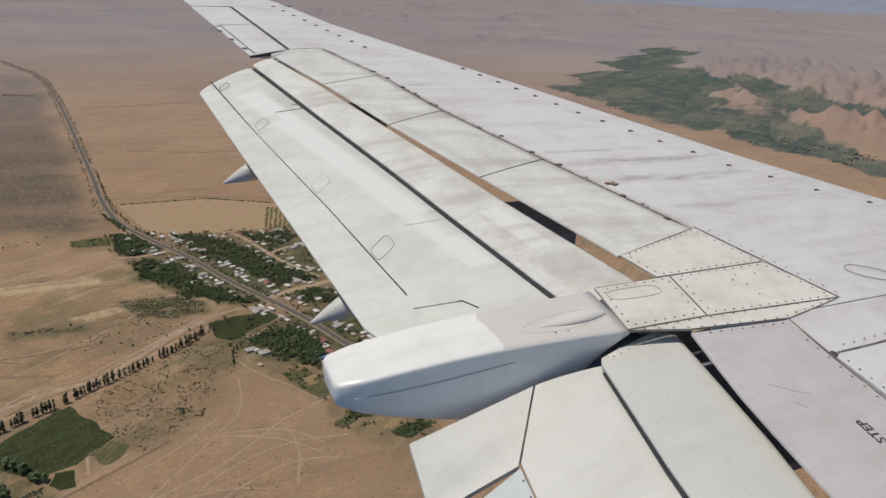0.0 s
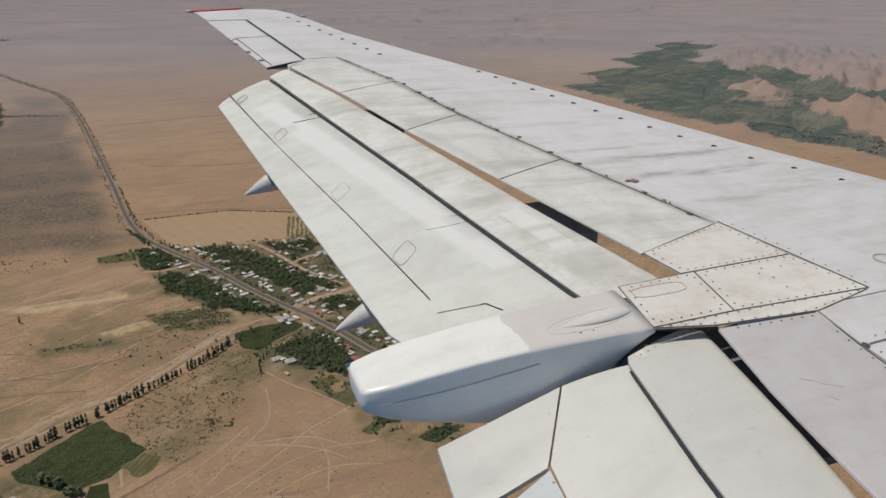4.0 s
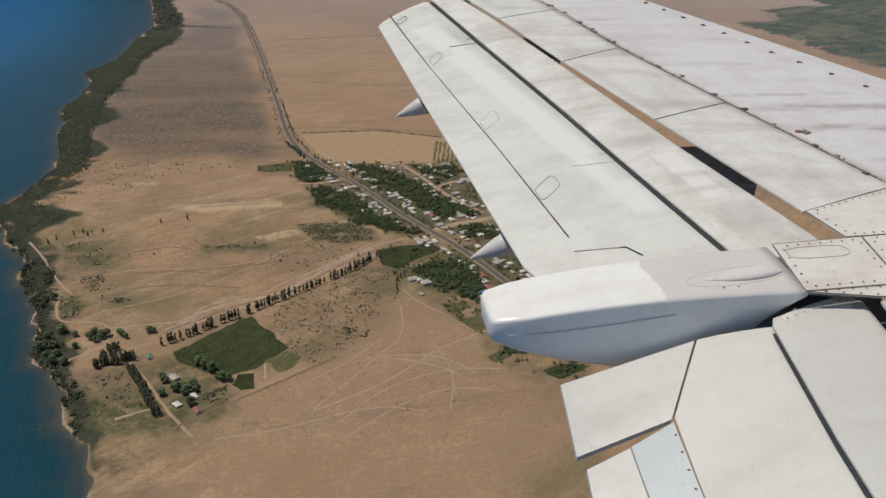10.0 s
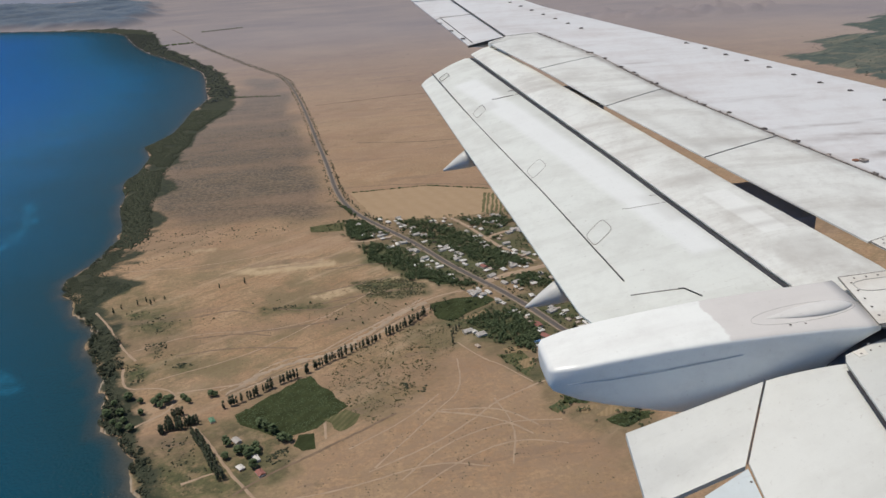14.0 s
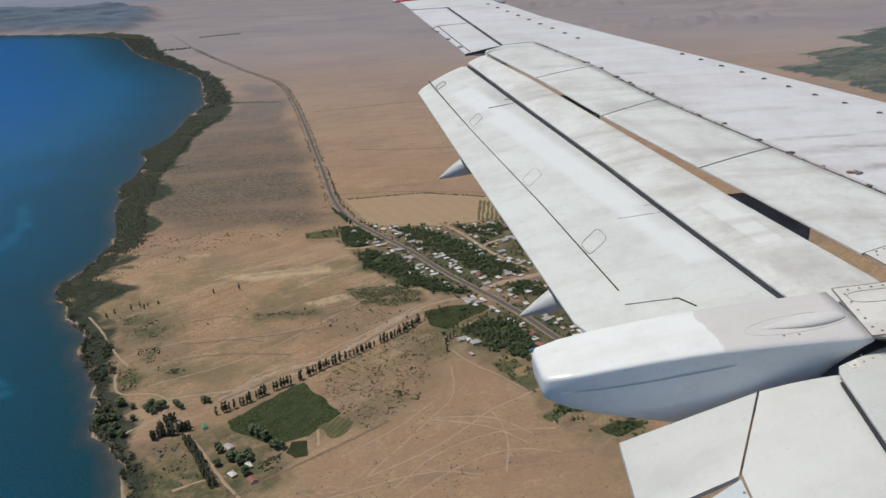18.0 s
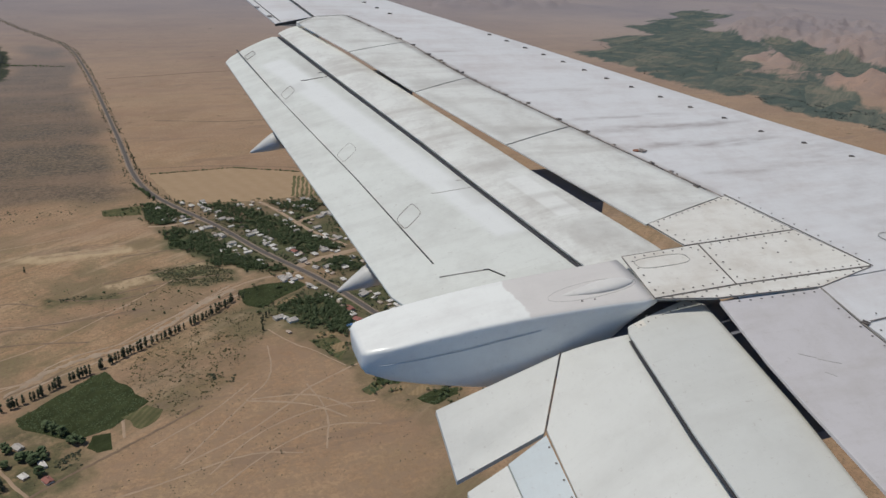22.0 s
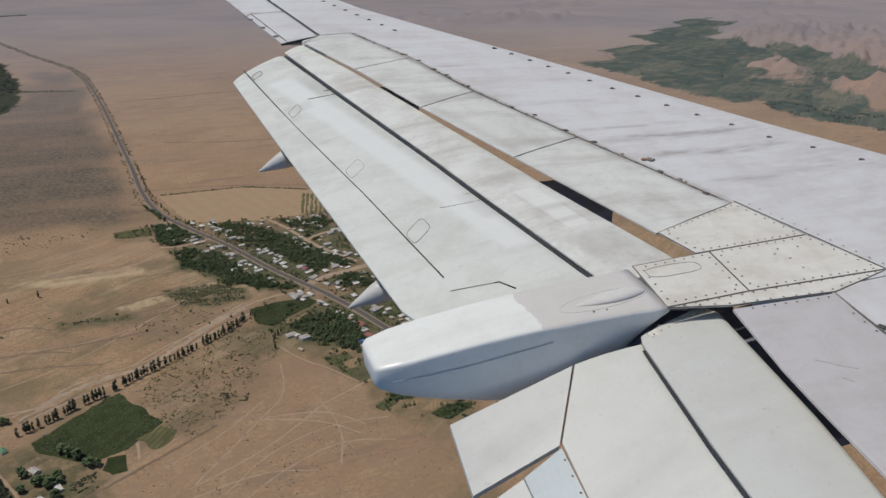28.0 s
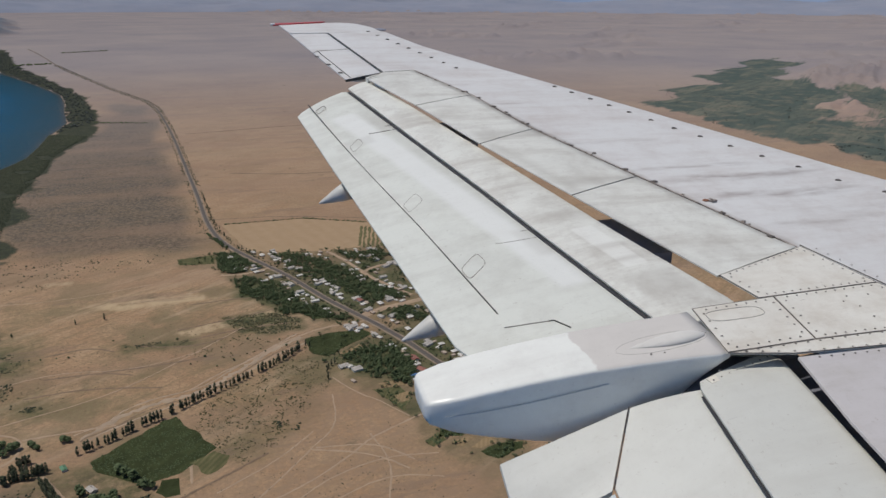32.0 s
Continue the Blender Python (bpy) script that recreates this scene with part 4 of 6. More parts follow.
# dark face stands in for the shaded notch at the aileron's end
finish("aileron_end_seal", [W(2.27, 9.69, 0.001), W(1.72, 9.45, -.018), W(1.72, 9.445, -.045), W(2.27, 9.685, -.055)], [(0, 1, 2, 3)], M_SEAL_SHADE, wing, "dark face added as shade over the aileron's inner end")
plate("fixed_trailing_panel", [(2.695, 9.775, 0), (2.27, 9.71, 0), (1.985, 9.47, 0), (2.0, 9.395, 0)], 0.05, M_SPOILER, wing)


for x, y, s in ((3.04, 8.73, .07), (3.15, 8.46, .09), (3.20, 8.11, .12), (3.27, 7.88, .08), (3.36, 7.47, .06), (3.54, 6.76, .06), (3.67, 6.52, .07),
                (3.77, 6.08, .09), (3.89, 5.76, .09), (4.10, 5.04, .09), (4.22, 4.58, .10), (2.85, 9.25, .05), (2.95, 9.0, .05)):
    lug(x, y, s * 0.48)
bm = bmesh.new()
bmesh.ops.create_uvsphere(bm, u_segments=14, v_segments=8, radius=0.026, matrix=Matrix.Translation(W(4.12, 5.30, 0.004) - WING_O) @ Matrix.Diagonal((1.2, 1.0, 0.45, 1)))
lug(4.17, 5.29, 0.075, "hinge_fitting", M_HINGE)
part("bare_hinge_cap", bm, M_RUST, wing, "hinge cap worn to orange primer", True)

# vortex fins along the leading edge and fuel vents by the tip
for i in range(9):
    x, y, _ = along((2.60, 12.11, 0), (3.32, 9.82, 0), i / 8)
    lug(x, y, 0.045, "skin_fastener", M_RIVET, -0.6)
for x, y in ((4.33, 8.81), (4.44, 8.54), (4.55, 8.25), (4.66, 7.98), (4.77, 7.7), (4.88, 7.4), (4.99, 7.1), (5.13, 6.81), (5.28, 6.49), (5.43, 6.17), (5.61, 5.85), (5.76, 5.48), (6.01, 5.16), (6.26, 4.81), (6.6, 4.48)):
    bm = bmesh.new()
    vs = [bm.verts.new(v) for v in ((-.035, -.006, 0), (.03, -.006, 0), (.03, .006, 0), (-.035, .006, 0), (-.035, -.002, .018), (.0, -.002, .018), (.0, .002, .018), (-.035, .002, .018))]
    for f in ((0, 1, 2, 3), (4, 7, 6, 5), (0, 4, 5, 1), (1, 5, 6, 2), (2, 6, 7, 3), (3, 7, 4, 0)):
        bm.faces.new([vs[i] for i in f])
    bmesh.ops.transform(bm, matrix=Matrix.Translation(W(x, y, 0.0) - WING_O) @ Matrix.Rotation(-0.25, 4, "Z"), verts=bm.verts)
    part("vortex_fin", bm, M_RIVET, wing)

# strap panels between the outboard and inboard surfaces
PA = [(2.93, 3.77), (3.585, 3.785), (3.505, 3.30), (2.86, 3.30)]
PB = [(3.595, 3.785), (4.51, 3.79), (4.69, 3.25), (3.515, 3.30)]
PC = [(3.40, 4.12), (4.34, 4.38), (4.505, 3.80), (3.48, 3.795)]
PS = [(2.87, 3.29), (3.515, 3.29), (4.68, 3.24), (4.09, 3.13), (3.27, 3.20)]
studs = bmesh.new()
bmesh.ops.create_cone(studs, cap_ends=True, segments=8, radius1=0.0074, radius2=0.006, depth=0.003)
stud_mesh = bpy.data.meshes.new("fastener")
studs.to_mesh(stud_mesh)
studs.free()
stud_mesh.materials.append(M_RIVET)


def stud_row(a, b, step, parent, dz=0.012, scale=1.0):
    n = max(1, int(math.dist(a, b) / step))
    for i in range(n):
        p = along(a, b, (i + 0.5) / n)
        ob = new("fastener", stud_mesh)
        ob.parent = parent
        ob.matrix_basis = Matrix.Translation(W(p[0], p[1], dz) - WING_O) @ Matrix.Scale(scale, 4)


def inset(poly, d):
    c = (sum(p[0] for p in poly) / len(poly), sum(p[1] for p in poly) / len(poly))
    out = []
    for p in poly:
        k = math.dist(p, c)
        out.append(along(p, c, d / k))
    return out


for name, poly, step in (("strap_panel", PA, 0.075), ("strap_panel", PB, 0.075), ("corner_panel", PC, 0.07), ("edge_strip", PS, 0.09)):
    ob = plate(name, [(x, y, 0.008) for x, y in poly], 0.012, M_PANEL, wing, "cream panel held by rows of fasteners")
    q = inset(poly, 0.055)
    for a, b in zip(q, q[1:] + q[:1]):
        stud_row(a, b, step, ob)
    seam("panel_seam", [(x, y, 0.006) for x, y in poly + poly[:1]], 0.0065, M_SEALB, ob)
    if poly is PA:
        oval("access_cover", (3.18, 3.655), 0.215, 0.06, 0.0, 0.005, M_SEALG, ob, 0.008)
    if poly is PB:
        for a, b in (((4.12, 3.74), (4.10, 3.36)), ((4.05, 3.70), (4.03, 3.55)), ((4.28, 3.73), (4.31, 3.60))):
            stud_row(a, b, 0.12, ob)

# inboard ground spoiler and the skin lines behind the root
D = [(4.07, 3.12), (4.015, 2.74), (3.985, 2.30), (3.97, 1.5), (3.95, 0.35), (2.85, 0.35), (2.99, 1.65), (3.08, 2.31), (3.13, 2.61), (3.265, 3.17)]
isp = plate("inboard_spoiler", [(x, y, 0.002) for x, y in D], 0.02, M_ISPOIL, wing, "pale lavender grey inboard spoiler with scuffs")
stud_row((4.0, 2.95), (3.95, 2.3), 0.09, isp, 0.006)
stud_row((4.03, 3.09), (3.35, 3.14), 0.08, isp, 0.006)
seam("hinge_seal", [(4.08, 3.13), (4.03, 2.74), (3.99, 2.30), (3.98, 1.5), (3.97, 0.4)], 0.02, M_SEALB, isp)
lug(4.05, 2.74, 0.045)
stud_row((4.09, 2.70), (4.07, 2.1), 0.08, wing, 0.004)
seam("skin_seam", [(4.09, 2.74), (4.45, 2.745), (5.6, 2.80)], 0.010, M_SEALB, wing, 0.012)
stud_row((4.15, 2.79), (5.4, 2.84), 0.10, wing, 0.012)
seam("skin_seam", [(4.70, 3.24), (4.35, 4.40)], 0.007, M_SEALB, wing, 0.012)
stud_row((4.75, 3.26), (4.42, 4.36), 0.09, wing, 0.012)
oval("access_cover", (5.3, 3.45), 0.2, 0.09, -0.6, 0.007, M_SEALG, wing, 0.012, 2.2)
for a, b in (((3.37, 2.62), (3.45, 2.56)), ((3.45, 2.55), (3.56, 2.48)), ((3.40, 2.45), (3.44, 2.40))):
    seam("scuff_mark", [(*a, 0.0), (*b, 0.0)], 0.005, M_SEALG, wing, 0.004)

# stencil on the inboard spoiler
cur = bpy.data.curves.new("stencil_text", "FONT")
cur.body, cur.size, cur.extrude, cur.align_x = "NO STEP", 0.085, 0.001, "CENTER"
txt = new("stencil_text", cur)
tagged(txt, "black stencilled letters")
dg = bpy.context.evaluated_depsgraph_get()
tm = bpy.data.meshes.new_from_object(txt.evaluated_get(dg))
bpy.data.objects.remove(txt)
tm.materials.clear()
tm.materials.append(M_STENCIL)
tm.name = "stencil"
txt = new("stencil", tm)
txt.parent = isp
tagged(txt, "black stencilled letters")
ax = (W(3.68, 2.21) - W(3.66, 1.99)).normalized()
up_ = Vector((-1, 0, 0))
nz = ax.cross(up_).normalized()
txt.matrix_basis = Matrix.Translation(W(3.66, 2.06, 0.007) - WING_O) @ Matrix((ax, nz.cross(ax), nz)).transposed().to_4x4()

# outboard flap: fore flap, main flap with its trailing segment
foil("fore_flap", [(2.05, 9.50, -.055, 1.745, 9.40, -.115, .10), (2.45, 7.83, -.055, 2.055, 7.70, -.12, .13), (2.81, 6.25, -.055, 2.365, 6.05, -.12, .16),
                   (3.045, 5.20, -.055, 2.508, 5.20, -.12, .18), (3.37, 3.93, -.055, 2.745, 3.90, -.12, .2), (3.42, 3.55, -.07, 2.82, 3.55, -.13, .2)],
     M_FORE, wing, "grimy white fore flap", 0.02, 0.06, 0.28)
mf = foil("main_flap", [(1.69, 9.46, -.17, 1.13, 9.25, -.345, .08), (1.79, 9.38, -.145, 1.065, 9.14, -.36, .15), (2.175, 7.47, -.14, 1.20, 7.3, -.36, .2),
                        (2.515, 5.53, -.14, 1.345, 5.5, -.36, .24), (2.805, 4.02, -.14, 1.447, 4.24, -.36, .26), (2.85, 3.79, -.14, 1.62, 3.79, -.34, .26)],
          M_FLAP, wing, "light grey white main flap, lowered", 0.02, 0.03, 0.35)


def on_flap(s, y, lift=0.0015):
    """A point at the share s of the main flap's chord, as (x, y, dz)."""
    ys = [3.8, 4.02, 5.53, 7.47, 9.3]
    xl = float(np.interp(y, ys, [2.85, 2.805, 2.515, 2.175, 1.815]))
    xt = float(np.interp(y, ys, [1.50, 1.45, 1.345, 1.20, 1.085]))
    return (xl + (xt - xl) * s, y, -.14 - .22 * s + 0.02 * 4 * s * (1 - s) + lift)


seam("trailing_gap", [on_flap(float(np.interp(y, [4.4, 5.8, 7.8, 9.3], [0.695, 0.705, 0.765, 0.815])), y, 0.0015 + 0.02 * max(0.0, y - 7.6)) for y in np.linspace(9.3, 4.42, 18)], 0.013, M_SEAL_SHADE, mf)


def cover(c, size, skew=0.0, parts=(0.0, 1.0), material=M_SEALB):
    """The rounded outline of an access cover on the main flap, broken where the sealant has worn off, with its fasteners. c: share of chord, y."""
    pts = []
    for i in range(41):
        t = 2 * math.pi * (i / 40 * (parts[1] - parts[0]) + parts[0])
        u = math.copysign(abs(math.cos(t)) ** 0.42, math.cos(t)) * size[0]
        v = math.copysign(abs(math.sin(t)) ** 0.42, math.sin(t)) * size[1]
        pts.append((c[0] + u, c[1] + v + skew * u))
    lift = 0.02 * max(0.0, c[1] - 7.6)
    for a, b in ((0, 9), (9, 16), (17, 27), (28, 41)):
        seam("access_cover", [on_flap(p[0], p[1], lift) for p in pts[a:b + 1]], 0.005, material, mf, 0.002)
    for p in pts[1:40:4]:
        q = on_flap(p[0], p[1], lift + 0.001)
        stud_row((q[0], q[1]), (q[0], q[1] - 0.004), 0.1, mf, q[2], 0.6)


cover((.60, 5.06), (.085, .085), -0.9)
cover((.21, 5.31), (.16, .07), 0.15, (0.28, 0.9))
cover((.61, 6.27), (.085, .085), -0.9)
cover((.26, 8.02), (.17, .07), 0.15, (0.28, 0.9))
cover((.64, 7.80), (.08, .08), -0.9)
cover((.70, 9.02), (.08, .06), -0.5)
seam("inner_end_gap", [on_flap(0.72, 4.262), on_flap(0.6, 4.225), on_flap(0.475, 4.186)], 0.007, M_SEALG, mf)
seam("inner_end_gap", [on_flap(0.50, 4.195), on_flap(0.475, 4.186), on_flap(0.435, 4.067)], 0.012, M_SEAL_SHADE, mf, 0.004)
# dark strip stands in for the shade in the slot
seam("slot_seal", [(float(np.interp(y, [3.9, 5.2, 6.05, 7.7, 9.4], [2.745, 2.508, 2.365, 2.055, 1.745])) - 0.014, y, -.146) for y in np.linspace(9.36, 3.9, 16)], 0.048, M_SEAM_SHADE, mf, 0.002, "dark strip added as shade along the slot")
# rear spar, and dark sheets added for the shade seen through the slot
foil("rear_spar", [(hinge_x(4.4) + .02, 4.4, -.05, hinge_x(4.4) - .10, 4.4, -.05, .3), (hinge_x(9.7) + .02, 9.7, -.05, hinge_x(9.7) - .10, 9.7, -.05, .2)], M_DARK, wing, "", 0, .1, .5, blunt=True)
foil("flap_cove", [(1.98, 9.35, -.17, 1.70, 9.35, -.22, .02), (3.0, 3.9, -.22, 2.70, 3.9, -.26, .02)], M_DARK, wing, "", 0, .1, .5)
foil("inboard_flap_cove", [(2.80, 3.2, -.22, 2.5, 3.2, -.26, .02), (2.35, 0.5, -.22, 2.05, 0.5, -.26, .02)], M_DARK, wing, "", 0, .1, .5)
for y0, y1 in ((4.78, 5.42), (7.42, 8.08)):
    plate("flap_track", [(rear_x(y0) + .25, y0, -.15), (rear_x(y0) - .12, y0, -.15), (rear_x(y1) - .12, y1, -.15), (rear_x(y1) + .25, y1, -.15)], 0.1, M_DARK, wing, "dark plate added for shaded structure in the slot")


def cone(tip, slope, label):
    """A flap track's tail cone: a pointed body, drooping aft, whose root runs under the flap."""
    a = W(*tip) - WING_O
    d = Vector((1, 0, slope)).normalized()
    q = d.to_track_quat("Z", "Y").to_matrix()
    prof = [(0, 0.003), (0.01, 0.009), (0.06, 0.026), (0.15, 0.055), (0.24, 0.08), (0.31, 0.096), (0.38, 0.108), (0.46, 0.118), (0.52, 0.11)]
    # the flap's shade on the root is put into its dark colour
    for nm, lo, hi, mm in (("tail_cone", 0, 6, M_CONE), ("cone_root", 5, 9, M_DARK)):
        bm = bmesh.new()
        rings = []
        for t, r in prof[lo:hi]:
            r = r * (0.985 if nm == "cone_root" else 1)
            rings.append([bm.verts.new(a + d * t + q @ Vector((math.cos(u) * r, math.sin(u) * r, 0))) for u in np.linspace(0, 2 * math.pi, 21)[:-1]])
        for r0, r1 in zip(rings[:-1], rings[1:]):
            for i in range(20):
                bm.faces.new((r0[i], r0[(i + 1) % 20], r1[(i + 1) % 20], r1[i]))
        bm.faces.new(rings[0][::-1])
        bm.faces.new(rings[-1])
        bmesh.ops.recalc_face_normals(bm, faces=bm.faces)
        part(nm, bm, mm, wing, label if nm == "tail_cone" else "", True)


cone((1.00, 7.22, -.62), 0.38, "pointed grey cone under the trailing edge")
cone((1.21, 4.77, -.62), 0.36, "pointed grey cone under the trailing edge")

# flap track fairing between the outboard and inboard flaps
def fairing():
    """A flat-topped body with rounded shoulders and a keel. Sections: x, near y, far y, top dz, keel dz."""
    key = np.array([(1.03, 3.56, 3.76, -.225, -.31), (1.036, 3.53, 3.79, -.205, -.335), (1.06, 3.505, 3.81, -.188, -.365), (1.2, 3.472, 3.825, -.158, -.43), (1.4, 3.445, 3.815, -.118, -.485),
                    (1.7, 3.41, 3.795, -.07, -.55), (2.0, 3.376, 3.778, -.033, -.60), (2.3, 3.35, 3.77, -.014, -.55), (2.6, 3.327, 3.766, -.001, -.35), (2.75, 3.313, 3.767, .002, -.19), (2.88, 3.302, 3.768, .003, -.07)])
    xs = np.concatenate([key[:4, 0], np.linspace(1.28, 2.88, 20)])
    bm = bmesh.new()
    rings = []
    nn = 48
    for x in xs:
        ny, fy, top, bot = (float(np.interp(x, key[:, 0], key[:, c])) for c in range(1, 5))
        hw, cy = (fy - ny) / 2, (fy + ny) / 2
        mid = top - min(0.055, (top - bot) * 0.4)
        ring = []
        for i in range(nn):
            u = 2 * math.pi * i / nn
            cu, su = math.cos(u), math.sin(u)
            e = 2 / 7.5 if su > 0 else 2 / 1.6
            ey = 2 / 7.5 if su > 0 else 2 / 6.0
            yy = math.copysign(abs(cu) ** ey, cu) * hw
            zz = mid + abs(su) ** e * (top - mid) if su > 0 else mid - abs(su) ** e * (mid - bot)
            ring.append(bm.verts.new(W(x, cy + yy, zz) - WING_O))
        rings.append(ring)
    for a, b in zip(rings[:-1], rings[1:]):
        for i in range(nn):
            bm.faces.new((a[i], b[i], b[(i + 1) % nn], a[(i + 1) % nn]))
    bm.faces.new(rings[0])
    bm.faces.new(rings[-1][::-1])
    bmesh.ops.recalc_face_normals(bm, faces=bm.faces)
    me_ob = part("flap_track_fairing", bm, M_FAIR, wing, "glossy white fairing with a rounded tail", True)
    return me_ob


fair = fairing()
seam("side_seam", [(1.124, 3.484, -.274), (1.35, 3.449, -.25), (1.631, 3.414, -.211), (1.9, 3.384, -.165), (2.099, 3.364, -.132)], 0.0028, M_GREYSEAM, fair)
def fairing_top(x):
    return float(np.interp(x, [2.0, 2.3, 2.6, 2.75, 2.88], [-.033, -.014, -.001, .002, .003]))


bm = bmesh.new()
bmesh.ops.create_uvsphere(bm, u_segments=32, v_segments=16, radius=1.0)
for v in bm.verts:
    k = (v.co.x + 1) / 2
    w = 0.12 + 0.88 * math.sin(math.pi * k / 1.5) ** 0.9 if k < 0.75 else 1.0
    v.co = Vector((v.co.x * 0.285, v.co.y * 0.068 * w + v.co.x * 0.009, v.co.z * 0.04 * (0.2 + 0.8 * min(1, k * 1.35)) + fairing_top(2.56 + v.co.x * 0.285) - 0.004))
bmesh.ops.transform(bm, matrix=Matrix.Translation(W(2.56, 3.505, 0) - WING_O), verts=bm.verts)
part("blister", bm, M_FAIR_OLD, fair, "smooth raised blister, pointed aft", True)
rim = [(2.53 + 0.325 * math.cos(u), 3.497 + 0.078 * math.sin(u) + 0.01 * math.cos(u)) for u in np.linspace(0, 2 * math.pi, 41)]
seam("blister_rim", [(x, y, fairing_top(x)) for x, y in rim], 0.004, M_SEALG, fair, 0.0006)
stud_row((2.35, 3.408), (2.8, 3.388), 0.09, fair, -0.006)

# inboard flap: fore flap, main flap, end tab and inner trailing segment
foil("inboard_fore_flap", [(3.24, 3.385, -.10, 2.66, 3.27, -.14, .08), (3.30, 3.30, -.085, 2.615, 3.20, -.13, .16), (3.165, 2.35, -.085, 2.465, 2.40, -.13, .2), (3.025, 1.73, -.085, 2.37, 1.73, -.13, .22), (2.805, 0.3, -.085, 2.15, 0.3, -.13, .24)],
     M_IFLAP, wing, "white inboard fore flap", 0.012, 0.12, 0.5)
foil("inboard_main_flap", [(2.67, 3.22, -.155, 2.235, 3.33, -.29, .18), (2.61, 2.95, -.155, 1.94, 2.955, -.46, .22), (2.55, 2.55, -.155, 1.885, 2.56, -.485, .24), (2.48, 2.01, -.155, 1.81, 2.0, -.49, .24), (2.23, 0.3, -.155, 1.45, 0.3, -.49, .26)],
     M_IFLAP, wing, "white inboard main flap, lowered", 0.012, 0.07, 0.5)


def sheet_plate(name, c, thick, material, label=""):
    """A four-cornered plate that may be twisted: corners (x, y, dz) in turn."""
    vs, fs = [], []
    for lower in (0, 1):
        for i in range(7):
            for j in range(7):
                p = along(along(c[0], c[1], i / 6), along(c[3], c[2], i / 6), j / 6)
                vs.append(W(p[0], p[1], p[2] - thick * lower))
    for i in range(6):
        for j in range(6):
            k = i * 7 + j
            fs += [(k, k + 1, k + 8, k + 7), (k + 49, k + 56, k + 57, k + 50)]
    rim = [i * 7 for i in range(7)] + [42 + j for j in range(1, 7)] + [i * 7 + 6 for i in range(5, -1, -1)] + [j for j in range(5, 0, -1)]
    fs += [(a, b, b + 49, a + 49) for a, b in zip(rim, rim[1:] + rim[:1])]
    return finish(name, vs, fs, material, wing, label)


strip = sheet_plate("end_strip", [(3.20, 3.37, -.095), (2.70, 3.272, -.128), (2.70, 3.212, -.116), (3.235, 3.285, -.083)], 0.006, M_PANEL, "cream end strip with rusty fasteners")
for k in range(8):
    p = along((3.18, 3.328, -.086), (2.73, 3.243, -.117), k / 7)
    stud_row((p[0], p[1]), (p[0], p[1] - 0.01), 0.1, strip, p[2], 0.9)
sheet_plate("end_tab", [(2.222, 3.335, -.298), (1.43, 3.37, -.55), (1.41, 2.99, -.70), (1.922, 2.955, -.475)], 0.03, M_IFLAP, "white slanted end tab of the flap")
seam("tab_seam", [(2.23, 3.335, -.29), (1.93, 2.952, -.468)], 0.009, M_SEAM_SHADE, wing, 0.004)
sheet_plate("grey_trailing_segment", [(1.925, 2.935, -.475), (1.645, 2.845, -.515), (1.59, 2.0, -.61), (1.80, 2.0, -.50)], 0.03, M_GREYPATCH, "pale blue grey panel")
sheet_plate("trailing_segment", [(1.637, 2.842, -.52), (1.40, 2.83, -.62), (1.28, 2.0, -.74), (1.58, 2.0, -.615)], 0.03, M_IFLAP, "white trailing segment")
for i in range(7):
    p = along((1.90, 2.86, -.478), (1.80, 2.2, -.495), i / 6)
    stud_row((p[0], p[1]), (p[0], p[1] - 0.01), 0.1, wing, p[2])
# dark plates added to stand for the shade in these gaps
plate("flap_carriage", [(2.85, 3.5, -.20), (2.3, 3.5, -.36), (2.3, 3.38, -.40), (2.85, 3.3, -.25)], 0.2, M_DARK, wing, "dark plate added as shade in the gap")
plate("strap_underside", [(3.6, 3.75, -.25), (2.6, 3.75, -.3), (2.6, 3.15, -.34), (3.6, 3.15, -.25)], 0.04, M_DARK, wing, "dark plate added as shade under the strap panels")
plate("slot_shade", [(3.72, 3.46, -.22), (2.98, 3.46, -.28), (2.9, 2.33, -.28), (3.72, 2.28, -.22)], 0.06, M_CAVE, wing, "dark sheet added as shade inside the slot")
# the same painted shade along the inboard slot
seam("slot_seal", [(float(np.interp(y, [0.3, 1.73, 2.4, 3.2], [2.15, 2.37, 2.465, 2.615])) - 0.004, y, -.152) for y in np.linspace(3.16, 0.35, 12)], 0.026, M_SEAM_SHADE, wing, 0.001, "dark strip added as shade along the inboard slot")


# ---- roads, fields, village and trees ----
M_ASPHALT = plain("worn_asphalt", (0.115, 0.098, 0.085), 0.95, 0.0, 0.3, 0.4)
M_GRAVEL = plain("pale_gravel", (0.27, 0.205, 0.145), 0.95, 0.0, 0.25, 0.15)
M_DUST = plain("dusty_track", (0.365, 0.26, 0.17), 0.95, 0.0, 0.2, 0.1)
M_BANK = plain("shaded_scarp_soil", (0.20, 0.135, 0.085), 0.95, 0.0, 0.3, 0.2)
M_SILT = plain("pale_river_silt", (0.38, 0.285, 0.195), 0.95, 0.0, 0.3, 0.06)


